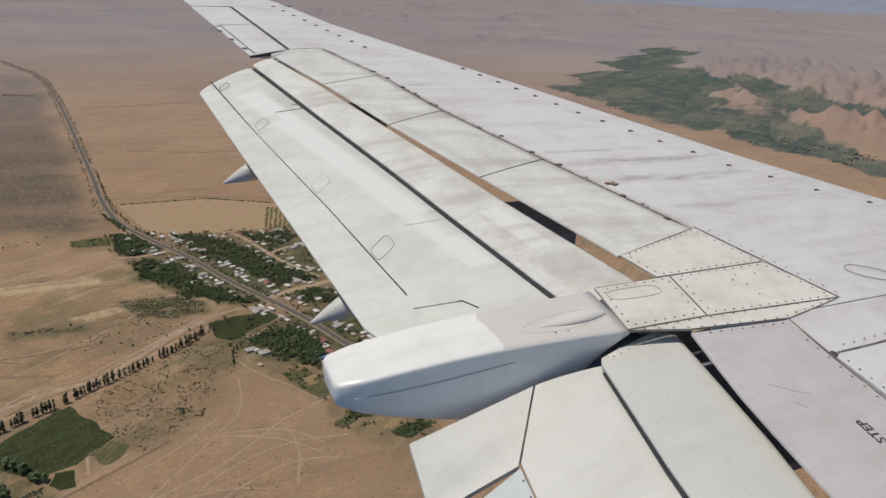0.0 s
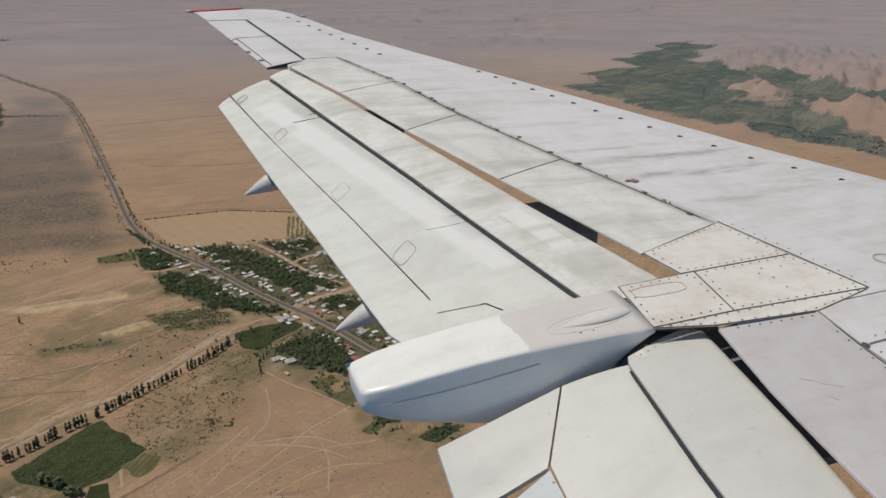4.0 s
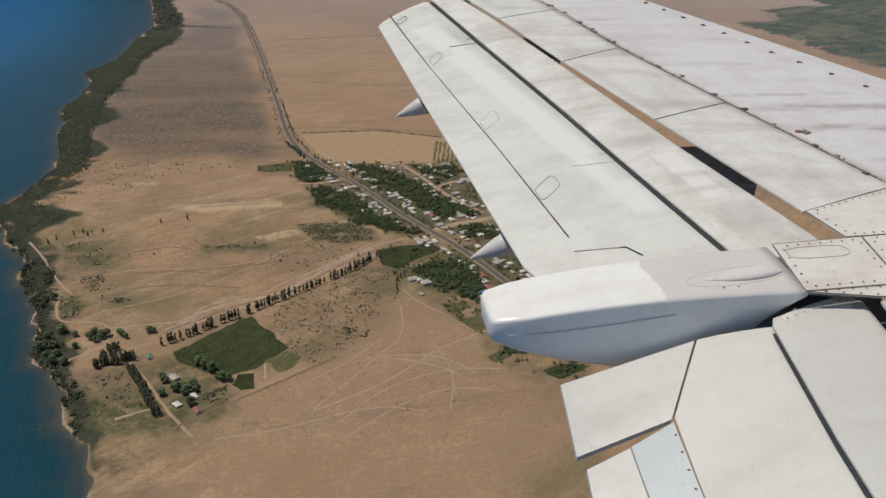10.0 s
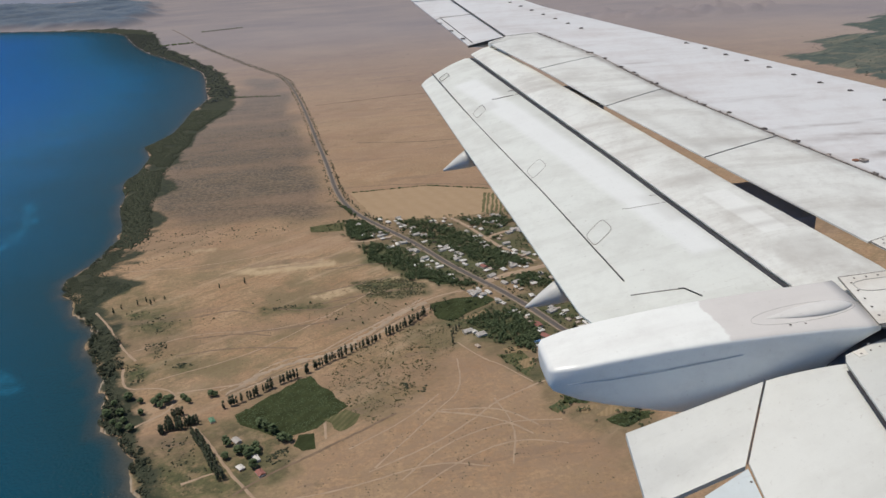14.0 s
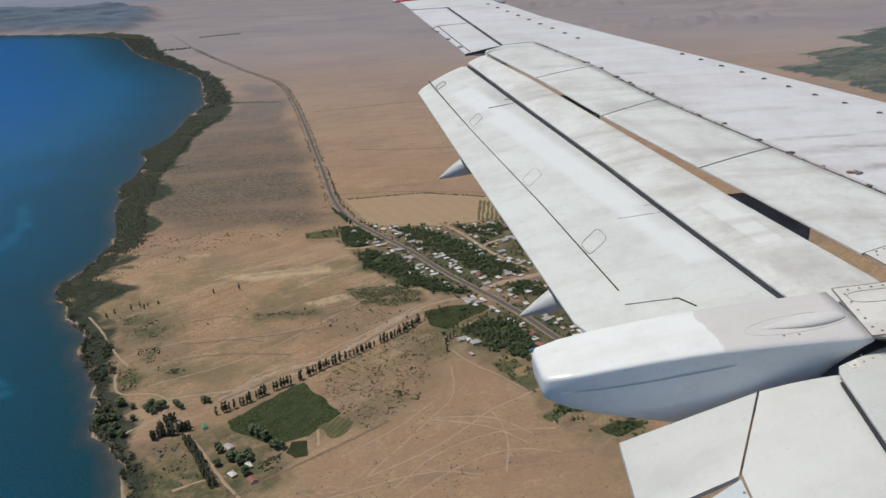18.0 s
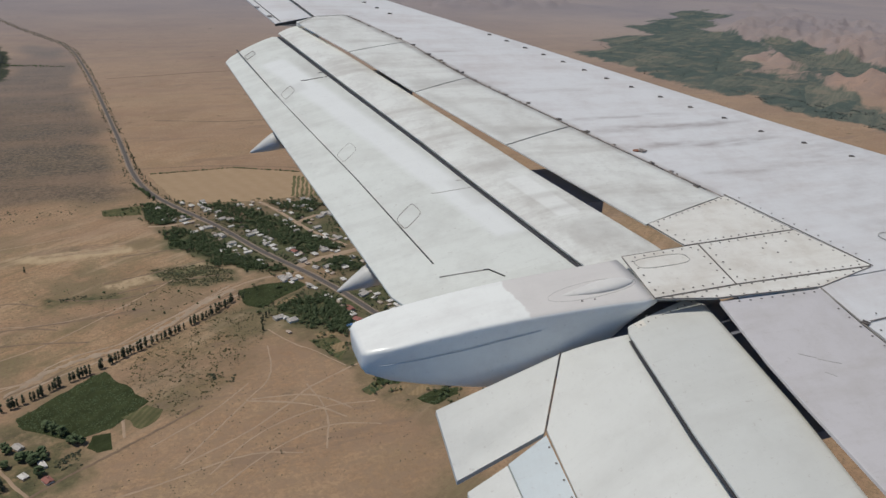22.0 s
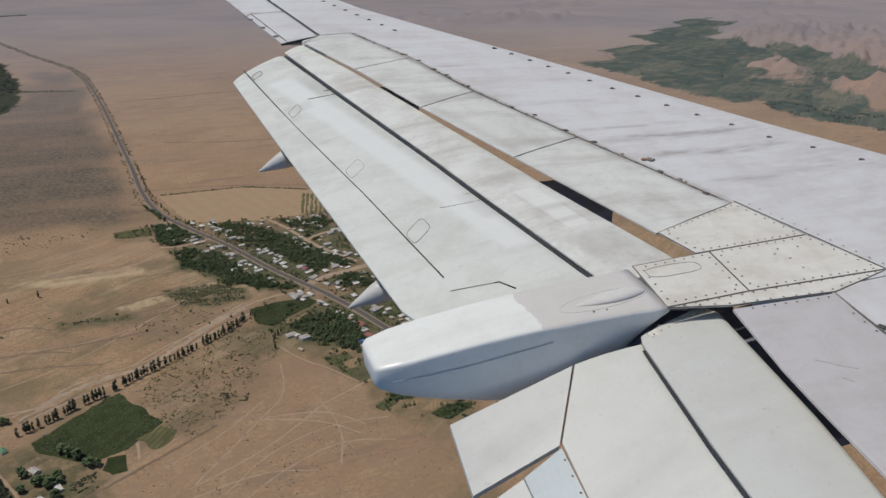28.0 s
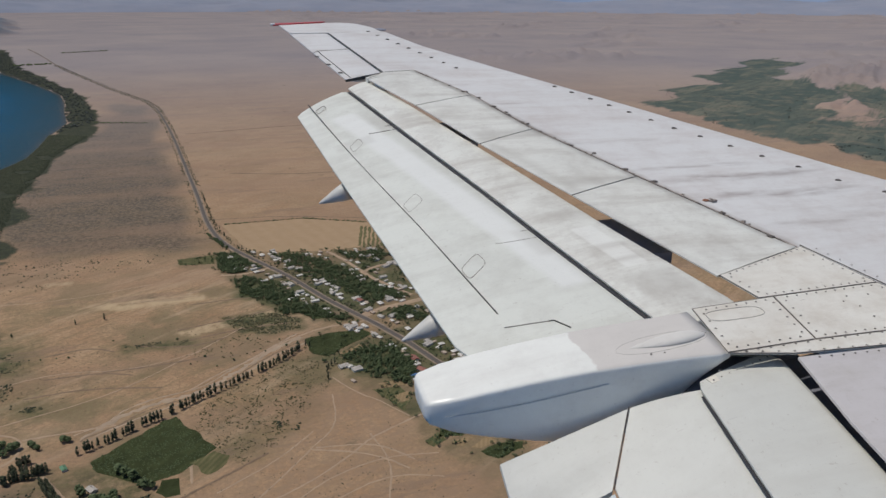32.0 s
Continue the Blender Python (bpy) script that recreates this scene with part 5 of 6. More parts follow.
def field_material(name, a, b, pitch, angle, patch=0.4):
    """Crop rows across a field, broken up by patchy growth."""
    m, n, l, bs = mat(name)
    v = objvec(n)
    mp = n.new("ShaderNodeMapping")
    mp.inputs["Rotation"].default_value = (0, 0, angle)
    l.new(v, mp.inputs["Vector"])
    wv = n.new("ShaderNodeTexWave")
    wv.inputs["Scale"].default_value, wv.inputs["Distortion"].default_value = 0.314 / pitch, 1.5
    wv.inputs["Detail"].default_value = 3
    l.new(mp.outputs[0], wv.inputs["Vector"])
    c = mixed(n, l, wv.outputs["Fac"], a, b)
    c = mixed(n, l, math2(n, l, "MULTIPLY", noised(n, l, v, 0.06, 0.38, 0.66, 8, 0.7), patch), c, tuple(x * 0.6 for x in a))
    l.new(c, bs.inputs["Base Color"])
    bs.inputs["Roughness"].default_value = 0.95
    bs.inputs["Specular IOR Level"].default_value = 0.1
    bumped(n, l, bs, noised(n, l, v, 0.5, 0.3, 0.7), 0.5, 0.6)
    return m


M_WHEAT = field_material("stubble_rows", (0.365, 0.258, 0.158), (0.352, 0.247, 0.149), 24, 2.87, 0.2)
M_GREENCROP = field_material("lush_crop", (0.045, 0.056, 0.022), (0.056, 0.066, 0.028), 7, 0.6, 1.0)
M_PALECROP = field_material("pale_crop", (0.105, 0.108, 0.048), (0.17, 0.145, 0.075), 5, 0.6, 0.7)
M_DRYPLOT = field_material("dry_garden", (0.31, 0.22, 0.125), (0.25, 0.18, 0.095), 4, 0.4)


def foliage(name, dark, light):
    m, n, l, b = mat(name)
    g = n.new("ShaderNodeNewGeometry")
    c = mixed(n, l, g.outputs["Random Per Island"], dark, light)
    c = mixed(n, l, math2(n, l, "MULTIPLY", noised(n, l, objvec(n), 1.4, 0.4, 0.65, 5), 0.6), c, tuple(x * 0.5 for x in dark))
    l.new(c, b.inputs["Base Color"])
    b.inputs["Roughness"].default_value = 0.85
    b.inputs["Specular IOR Level"].default_value = 0.2
    return m


M_LEAF = foliage("village_foliage", (0.066, 0.092, 0.042), (0.13, 0.162, 0.077))
M_POPLAR = foliage("poplar_foliage", (0.055, 0.066, 0.04), (0.1, 0.108, 0.06))
M_SHRUB = foliage("shore_shrub_foliage", (0.042, 0.052, 0.033), (0.094, 0.102, 0.06))
# far foliage, greyer because haze is put into its leaf colour
M_HAZED_LEAF = foliage("hazed_far_foliage", (0.05, 0.06, 0.055), (0.09, 0.1, 0.088))
M_OLIVE = foliage("dusty_olive_foliage", (0.085, 0.083, 0.04), (0.16, 0.145, 0.075))
M_THORN = foliage("thorn_scrub", (0.10, 0.085, 0.052), (0.20, 0.165, 0.10))
M_BARK = plain("grey_bark", (0.16, 0.125, 0.095), 0.9)

CROPS = [[(84, 792), (113, 802), (156, 801), (163, 783), (134, 765), (104, 743), (87, 754)],
    [(136, 656), (162, 652), (170, 627), (156, 606), (149, 621)],
    [(182, 570), (200, 556), (196, 549), (174, 554)],
    [(202, 521), (220, 529), (245, 525), (241, 515), (212, 508)],
    [(-61, 1125), (-7, 1132), (-8, 1091), (-58, 1098)],
    [(21, 989), (39, 989), (38, 950), (23, 953)],
    [(88, 874), (124, 870), (135, 841), (102, 848)],
    [(160, 552), (176, 561), (180, 548), (164, 540)]]
DRYPLOTS = [[(153, 637), (168, 641), (168, 628), (154, 622)],
    [(185, 544), (203, 546), (193, 533), (185, 535)],
    [(197, 529), (214, 540), (222, 532), (204, 524)],
    [(118, 745), (145, 762), (147, 756), (122, 738)],
    [(145, 666), (163, 667), (172, 655), (145, 656)]]
HOMES = [(32, 1066), (42, 1056), (49, 1044), (56, 1111), (69, 1113), (67, 1004), (87, 1082), (90, 1060), (100, 1034), (89, 971), (95, 958), (115, 1010), (96, 925),
    (103, 913), (110, 899), (102, 934), (129, 973), (136, 958), (144, 933), (152, 936), (157, 904), (163, 891), (167, 876), (131, 868), (138, 859), (144, 813), (154,
    810), (192, 816), (193, 798), (185, 1036), (192, 1013), (217, 1048), (230, 995), (244, 1011), (209, 958), (217, 940), (223, 925), (228, 915)]
MORE_HOMES = [(204, 878), (216, 876), (176, 775), (185, 777), (190, 749), (194, 736), (196, 708), (219, 747), (224, 736), (201, 692), (230, 706), (242, 708), (136,
    1082), (150, 1084), (158, 792), (121, 711), (212, 1082), (230, 1088), (218, 813), (235, 835), (265, 628), (255, 575), (274, 676), (266, 735), (246, 696), (188,
    670)]
SIDE_ROAD = [(162, 838), (187, 853), (219, 860), (251, 871), (296, 888), (376, 909)]
BACK_STREET = [(161, 1097), (177, 1059), (190, 1014), (204, 962), (220, 926), (241, 886)]
NORTH_LANE = [(193, 988), (214, 1007), (247, 1018), (268, 986)]
WEST_LANE = [(-1, 1038), (23, 1031), (49, 1039), (68, 1048)]
POPLAR_ROW = [(-134, 620), (-123, 624), (-111, 632), (-101, 638), (-85, 650), (-66, 660), (-47, 674), (-23, 690), (-3, 704), (19, 719), (46, 739), (66, 755), (81,
    775)]
BIG_CROPS = [[(-123, 606), (-104, 622), (-84, 638), (-64, 656), (-54, 661), (-46, 644), (-33, 623), (-18, 596), (-34, 581), (-48, 567), (-70, 559), (-85, 565), (-98, 578), (-117, 590)],
    [(-40, 579), (-21, 592), (-7, 579), (-16, 564), (-26, 556)],
    [(-63, 561), (-48, 560), (-48, 538), (-60, 536), (-67, 547)]]
TERRACE_TRACKS = [[(65, 570), (111, 563), (128, 550), (147, 524)],
    [(96, 553), (112, 569), (142, 584), (174, 598)],
    [(60, 569), (103, 551), (124, 533), (139, 513)],
    [(122, 650), (137, 634), (149, 611), (159, 595)],
    [(101, 692), (114, 664), (128, 642)],
    [(-5, 496), (53, 521), (96, 553)],
    [(18, 457), (68, 494), (120, 514), (164, 496)],
    [(-75, 476), (-24, 479), (50, 498), (93, 481)]]
RIVERBED = [(82, 800), (50, 780), (25, 754), (-2, 727), (-33, 699), (-65, 694), (-93, 684), (-114, 665), (-130, 651), (-136, 642)]
PATHS = [[(-249, 724), (-242, 690), (-232, 677), (-208, 676), (-193, 668), (-184, 656), (-183, 630), (-196, 619), (-211, 609), (-217, 601)],
    [(-184, 659), (-162, 660), (-130, 661), (-105, 661)],
    [(-239, 738), (-253, 757), (-277, 803), (-288, 828), (-320, 883)],
    [(-157, 596), (-138, 563), (-121, 528), (-107, 503), (-92, 480)],
    [(-155, 514), (-136, 522), (-121, 524)],
    [(-40, 579), (-39, 545)],
    [(-195, 831), (-150, 843), (-122, 823)],
    [(-103, 834), (-69, 818), (-29, 812), (0, 826)],
    [(-56, 861), (1, 876), (60, 893)],
    [(-42, 830), (20, 845), (88, 845)],
    [(-130, 775), (-67, 774), (-16, 783)],
    [(-186, 775), (-130, 775), (-98, 759)],
    [(-42, 938), (19, 942), (57, 936)],
    [(-198, 738), (-139, 743), (-66, 722)]]
SINGLES = [(-228, 658), (-215, 649), (-198, 651), (-190, 642), (-194, 636), (-200, 642), (-186, 644), (-172, 643), (-168, 638), (-175, 647), (-148, 645), (-144,
    644), (-210, 628), (-229, 632), (-223, 618), (-239, 650), (-241, 632), (-232, 616), (-224, 606), (-214, 603), (-102, 540), (-98, 548), (-104, 538), (-98, 523),
    (-125, 564), (-123, 559), (-112, 545), (-123, 540), (-107, 546), (-96, 541)]
CLUMP = [(-183, 591), (-180, 595), (-177, 597), (-172, 594), (-170, 600), (-166, 596), (-163, 601), (-159, 600), (-174, 609), (-180, 606), (-178, 617), (-173, 616),
    (-187, 589), (-156, 601)]
ALLEY = [(-156, 581), (-143, 554), (-133, 529), (-124, 511)]
SLIM = [(-294, 868), (-288, 881), (-270, 887), (-261, 894), (-254, 886), (-251, 892), (-239, 896), (-174, 915), (-142, 920)]
LONE = [(-94, 855), (-8, 798), (-26, 781), (-41, 767), (-14, 753), (4, 763), (39, 774), (57, 800), (63, 781), (-197, 824), (-126, 852), (-97, 853), (22, 812), (-56,
    835), (-181, 823), (-169, 821)]
FARMS = [(-142, 601), (-116, 563), (-109, 524), (-97, 534), (-92, 513), (121, 711), (120, 677)]
EDGE = [(-112, 491), (-98, 502), (-77, 516), (-55, 527), (-32, 541), (-2, 558), (25, 575)]

GROUND_Z = LAND + 0.02


def curve(line, step):
    """Points at even steps along a smoothed polyline."""
    p = np.array(line, float)
    for _ in range(2):
        q = np.empty((2 * len(p) - 2, 2))
        q[0::2], q[1::2] = p[:-1] * 0.75 + p[1:] * 0.25, p[:-1] * 0.25 + p[1:] * 0.75
        p = np.vstack([p[:1], q, p[-1:]])
    d = np.concatenate([[0], np.cumsum(np.linalg.norm(np.diff(p, axis=0), axis=1))])
    s = np.arange(0, d[-1], step)
    return np.c_[np.interp(s, d, p[:, 0]), np.interp(s, d, p[:, 1])]


def ribbon(name, line, width, z, material, label, category, step=8.0, ragged=0.15, seed=1):
    """A strip of road or track on the ground, with uneven edges and a rounded shoulder."""
    rng = np.random.RandomState(seed)
    p = curve(line, step)
    d = np.gradient(p, axis=0)
    d /= np.linalg.norm(d, axis=1)[:, None]
    nrm = np.c_[-d[:, 1], d[:, 0]]
    w0 = width / 2 * (1 + ragged * rng.uniform(-1, 1, (len(p), 1)))
    w1 = width / 2 * (1 + ragged * rng.uniform(-1, 1, (len(p), 1)))
    rows = [np.c_[p - nrm * (w0 + 0.5), np.full(len(p), LAND - 0.3)], np.c_[p - nrm * w0, np.full(len(p), z)],
            np.c_[p + nrm * w1, np.full(len(p), z)], np.c_[p + nrm * (w1 + 0.5), np.full(len(p), LAND - 0.3)]]
    v = far(np.stack(rows, 1).reshape(-1, 3))
    i = np.arange(len(p) - 1)[:, None] * 4 + np.arange(3)[None]
    i = i.ravel()
    return joined(name, [(v, np.c_[i, i + 4, i + 5, i + 1][:, ::-1])], material, label, category, "structure")


def field(name, poly, z, material, label, seed=0):
    """A flat field with a slightly wandering outline."""
    rng = np.random.RandomState(seed)
    pts = []
    for a, b in zip(poly, poly[1:] + poly[:1]):
        n = max(2, int(math.dist(a, b) / 8))
        for k in range(n):
            q = along(a, b, k / n)
            pts.append((q[0] + rng.uniform(-1.6, 1.6), q[1] + rng.uniform(-1.6, 1.6)))
    bm = bmesh.new()
    o = Vector((*poly[0], 0))
    top = [bm.verts.new((x - o.x, y - o.y, z)) for x, y in pts]
    low = [bm.verts.new((x - o.x, y - o.y, LAND - 0.3)) for x, y in pts]
    bm.faces.new(top)
    for i in range(len(top)):
        j = (i + 1) % len(top)
        bm.faces.new((top[i], low[i], low[j], top[j]))
    bmesh.ops.recalc_face_normals(bm, faces=bm.faces)
    bmesh.ops.triangulate(bm, faces=[f for f in bm.faces if len(f.verts) > 4])
    me = bpy.data.meshes.new(name)
    bm.to_mesh(me)
    bm.free()
    me.materials.append(material)
    ob = new(name, me)
    ob.location = (o.x, o.y, 0)
    return tagged(ob, label, "field", "", "structure")


def along(a, b, t):
    return tuple(p + (q - p) * t for p, q in zip(a, b))


ribbon("road_shoulder", ROAD, 10.5, GROUND_Z + 0.10, M_GRAVEL, "pale gravel shoulders of the village road", "road", 10, 0.12, 3)
ribbon("road", ROAD, 5.8, GROUND_Z + 0.20, M_ASPHALT, "grey asphalt road through the village", "road", 10, 0.02, 4)
ribbon("side_road", SIDE_ROAD + [(470, 930)], 11, GROUND_Z + 0.08, M_DUST, "dusty side road", "road", 8, 0.2, 5)
ribbon("back_street", BACK_STREET, 6, GROUND_Z + 0.12, M_DUST, "dusty back street", "road", 8, 0.2, 6)
ribbon("riverbed", RIVERBED, 5.5, GROUND_Z + 0.05, M_SILT, "pale dry stream bed", "stream bed", 4, 0.9, 8)
for k, o in enumerate((-7, 6, 11)):
    ribbon("stream_channel", [(x + o * 0.5 + 5 * math.sin(i * 1.9 + k), y - o + 4 * math.cos(i * 1.4 + k)) for i, (x, y) in enumerate(RIVERBED)], 1.8, GROUND_Z + 0.07 + k * 0.01,
           (M_SILT, M_BANK, M_SILT)[k], ("thin pale branch of the dry stream bed", "dark cut bank of the dry stream", "thin pale branch of the dry stream bed")[k], "stream bed", 4, 0.8, 81 + k)
ribbon("scarp", EDGE, 2.2, GROUND_Z + 0.12, M_BANK, "dark ditch bank at the edge of a terrace", "ditch", 5, 0.5, 9)
for i, p in enumerate(PATHS):
    ribbon("dirt_track", p, 2.4 if i < 6 else 2.2, GROUND_Z + 0.06 + 0.005 * i, M_DUST if i < 6 else M_BANK,
           "dusty wheel track across the steppe" if i < 6 else "dark line of a dry furrow", "track", 6, 0.4, 20 + i)
ribbon("dirt_track", TRACK, 2.6, GROUND_Z + 0.10, M_DUST, "dusty wheel track to the shore", "track", 6, 0.3, 40)
for i, p in enumerate(([(20, 480), (60, 520), (120, 540), (170, 530)], [(60, 569), (90, 600), (95, 660)], [(0, 500), (40, 545), (61, 569)], [(110, 480), (125, 530), (115, 582)], [(-20, 530), (30, 560), (70, 600)],
                       [(-250, 760), (-180, 790), (-100, 770), (-20, 800)], [(-210, 690), (-120, 720), (-60, 770), (20, 850)], [(-310, 1010), (-200, 1000), (-90, 1030)])):
    ribbon("dirt_track", p, 1.4, GROUND_Z + 0.03 + 0.004 * i, M_DUST, "faint wheel track across the steppe", "track", 5, 0.5, 90 + i)
ribbon("furrow", [(-8, 1330), (120, 1318), (240, 1270), (420, 1190), (700, 1080)], 3, GROUND_Z + 0.05, M_BANK, "dark dry furrow across the plain", "ditch", 8, 0.6, 41)
ribbon("dry_gully", [(40, 1700), (200, 1640), (420, 1660), (800, 1540), (1100, 1560)], 6, GROUND_Z + 0.05, M_BANK, "dark dry gully across the plain", "gully", 14, 0.7, 42)
ribbon("dry_gully", [(-60, 2250), (300, 2330), (700, 2290), (1200, 2420)], 9, GROUND_Z + 0.05, M_BANK, "dark dry gully across the plain", "gully", 20, 0.7, 43)
field("wheat_field", [(9, 1292), (44, 1132), (161, 1100), (213, 1105), (282, 1162), (282, 1221), (150, 1292)], GROUND_Z + 0.09, M_WHEAT, "pale stubble field with faint rows", 1)
for k in range(7):
    a, b = along((239, 1218), (284, 1188), k / 7), along((212, 1110), (262, 1096), k / 7)
    c, d = along((212, 1110), (262, 1096), (k + .55) / 7), along((239, 1218), (284, 1188), (k + .55) / 7)
    field("crop_strip", [a, b, c, d], GROUND_Z + 0.10, M_PALECROP, "narrow green crop strip", 50 + k)
field("crop_field", [(290, 1182), (268, 1094), (330, 1076), (360, 1150)], GROUND_Z + 0.10, M_PALECROP, "pale green crop field", 60)
for q, mm, nm, k in zip(BIG_CROPS, (M_GREENCROP, M_PALECROP, M_GREENCROP), ("dark lush green crop field", "pale green weedy plot", "small green garden plot"), (61, 62, 63)):
    field("crop_field", q, GROUND_Z + 0.10 + 0.002 * (k - 61), mm, nm, k)
ribbon("back_lane", NORTH_LANE, 7, GROUND_Z + 0.13, M_DUST, "dusty lane between back gardens", "road", 6, 0.25, 7)
ribbon("back_lane", WEST_LANE, 5, GROUND_Z + 0.13, M_DUST, "dusty lane between back gardens", "road", 6, 0.25, 17)
for i, p in enumerate(TERRACE_TRACKS):
    ribbon("dirt_track", p, 2.0 if i < 3 else 1.4, GROUND_Z + 0.075 + 0.004 * i, M_DUST, "faint wheel track across the steppe", "track", 5, 0.5, 45 + i)
for i, q in enumerate(CROPS):
    field("crop_field", q, GROUND_Z + 0.10, M_GREENCROP if i % 3 != 1 else M_PALECROP, "green garden crop plot", 70 + i)
for i, q in enumerate(DRYPLOTS):
    field("dry_plot", q, GROUND_Z + 0.14, M_DRYPLOT, "dry tan garden plot", 80 + i)


# trees
def crown(rng, n, shape, leafing=clump):
    """Clumps of leaves set out by shape(rng) -> place, size."""
    vs, fs, k = [], [], 0
    for _ in range(n):
        p, s = shape(rng)
        v, f = leafing(rng, s, 0.85)
        vs.append(v + p)
        fs.append(f + k)
        k += len(v)
    return np.concatenate(vs), np.concatenate(fs)


def broad(rng):
    u, a, r = rng.uniform(0, 1), rng.uniform(0, 6.28), rng.uniform(0.35, 1) ** 0.6
    z = 2.2 + 4.6 * u
    w = 2.7 * math.sin(math.pi * (0.18 + 0.75 * u)) * r
    return np.array((w * math.cos(a), w * math.sin(a), z)), rng.uniform(0.75, 1.35)


def slim(rng):
    u, a = rng.uniform(0, 1), rng.uniform(0, 6.28)
    w = 1.05 * math.sin(math.pi * (0.12 + 0.85 * u)) * rng.uniform(0.3, 1)
    return np.array((w * math.cos(a), w * math.sin(a), 1.2 + 11.3 * u)), rng.uniform(0.45, 0.85)


def trunk(h, r, rng):
    """A tapered trunk with a few limbs."""
    bm = bmesh.new()
    bmesh.ops.create_cone(bm, cap_ends=True, segments=7, radius1=r, radius2=r * 0.35, depth=h, matrix=Matrix.Translation((0, 0, h / 2)))
    for _ in range(4):
        a = rng.uniform(0, 6.28)
        m = Matrix.Translation((0, 0, h * rng.uniform(0.35, 0.8))) @ Matrix.Rotation(a, 4, "Z") @ Matrix.Rotation(0.75, 4, "Y") @ Matrix.Translation((0, 0, h * 0.2))
        bmesh.ops.create_cone(bm, cap_ends=True, segments=5, radius1=r * 0.4, radius2=r * 0.12, depth=h * 0.4, matrix=m)
    return bm


def tree(name, label, shape, n, h, r, leaf, seed):
    rng = np.random.RandomState(seed)
    t = thing(name, (0, 0, -500), label, "tree")
    part("trunk", trunk(h, r, rng), M_BARK, t)
    v, f = crown(rng, n, shape)
    me = bpy.data.meshes.new("crown")
    me.from_pydata(v.tolist(), [], f.tolist())
    me.materials.append(leaf)
    c = new("crown", me)
    c.parent = t
    return t


def set_out(kinds, places, group, rng, low=0.8, high=1.25, label=""):
    for x, y in places:
        k = kinds[rng.randint(len(kinds))]
        s = rng.uniform(low, high)
        ob = copy_thing(k, pose(x, y, LAND, 0, 0, rng.uniform(0, 360)))
        w = 1.25 if kinds is slim_kinds else 1.1
        ob.scale = (s * w * rng.uniform(0.85, 1.2), s * w * rng.uniform(0.85, 1.2), s * (0.82 if kinds is slim_kinds else 1))
        ob["group"] = group
        if label:
            ob["label"] = label


rng = np.random.RandomState(11)
broad_kinds = [tree("broadleaf_tree", "dark green broadleaf tree with a ragged crown", broad, 46, 4.5, 0.22, M_LEAF, 100 + i) for i in range(3)]
slim_kinds = [tree("poplar_tree", "tall slim dark green poplar", slim, 40, 11, 0.18, M_POPLAR, 200 + i) for i in range(3)]


def row(line, step, jitter, gap=0.1):
    p = curve(line, step)
    p = p[rng.uniform(0, 1, len(p)) > gap]
    return p + rng.uniform(-jitter, jitter, p.shape)


set_out(slim_kinds, row(POPLAR_ROW, 3.4, 0.9, 0.14), "poplars along the field", rng, 0.7, 1.2)
set_out(slim_kinds, np.vstack([row(ALLEY, 2.6, 0.8, 0.05), row([(x + 3.5, y + 1) for x, y in ALLEY], 2.6, 0.8, 0.05)]), "poplar alley by the farm", rng, 0.75, 1.05)
set_out(slim_kinds, [(x + rng.uniform(-3, 3), y + rng.uniform(-3, 3)) for x, y in CLUMP for _ in range(4)], "poplar grove by the farm", rng, 0.7, 1.0)
set_out(slim_kinds, SLIM, "lone poplars on the meadow", rng, 0.6, 0.9)
set_out(slim_kinds, [(100, 712), (104, 718), (97, 705), (108, 722), (96, 690), (84, 776), (88, 772)], "poplars by the farms", rng, 0.6, 0.9)
set_out(broad_kinds, SINGLES + [(-94, 580), (-91, 576), (-85, 570), (-75, 555), (-97, 582), (-79, 558), (-70, 553)], "trees by the shore and the farm", rng, 0.8, 1.3)
set_out(broad_kinds, LONE, "lone bushes on the meadow", rng, 0.2, 0.42, "small dark round bush on dry ground")
set_out(slim_kinds, row([(-20, 1500), (-8, 1340), (6, 1240), (26, 1172), (46, 1120)], 9, 2, 0.3), "trees along the road", rng, 0.4, 0.8)
set_out(broad_kinds, row([(-14, 1240), (-2, 1190), (14, 1150)], 7, 2, 0.2), "trees along the road", rng, 0.6, 1.0)


def scatter(poly, n, keep=None):
    p = np.array(poly, float)
    q = rng.uniform(p.min(0), p.max(0), (n, 2))
    q = q[inside(q, poly)]
    return q if keep is None else q[keep(q)]


def chunks_at(places, size, z=LAND, squash=0.85, lift=0.35):
    out = []
    for x, y in places:
        s = rng.uniform(*size)
        v, f = tuft(rng, s, squash)
        out.append((far(v + (x, y, z + s * lift)), f))
    return out


home_xy = np.array(HOMES + MORE_HOMES, float)


def clear_of_homes(q):
    ok = (away(q, ROAD) > 9.5) & (away(q, BACK_STREET) > 6) & (away(q, SIDE_ROAD) > 9) & (away(q, NORTH_LANE) > 6) & (away(q, WEST_LANE) > 5)
    d = np.linalg.norm(q[:, None] - home_xy[None], axis=2).min(1)
    return ok & (d > 6.5)


grove = []
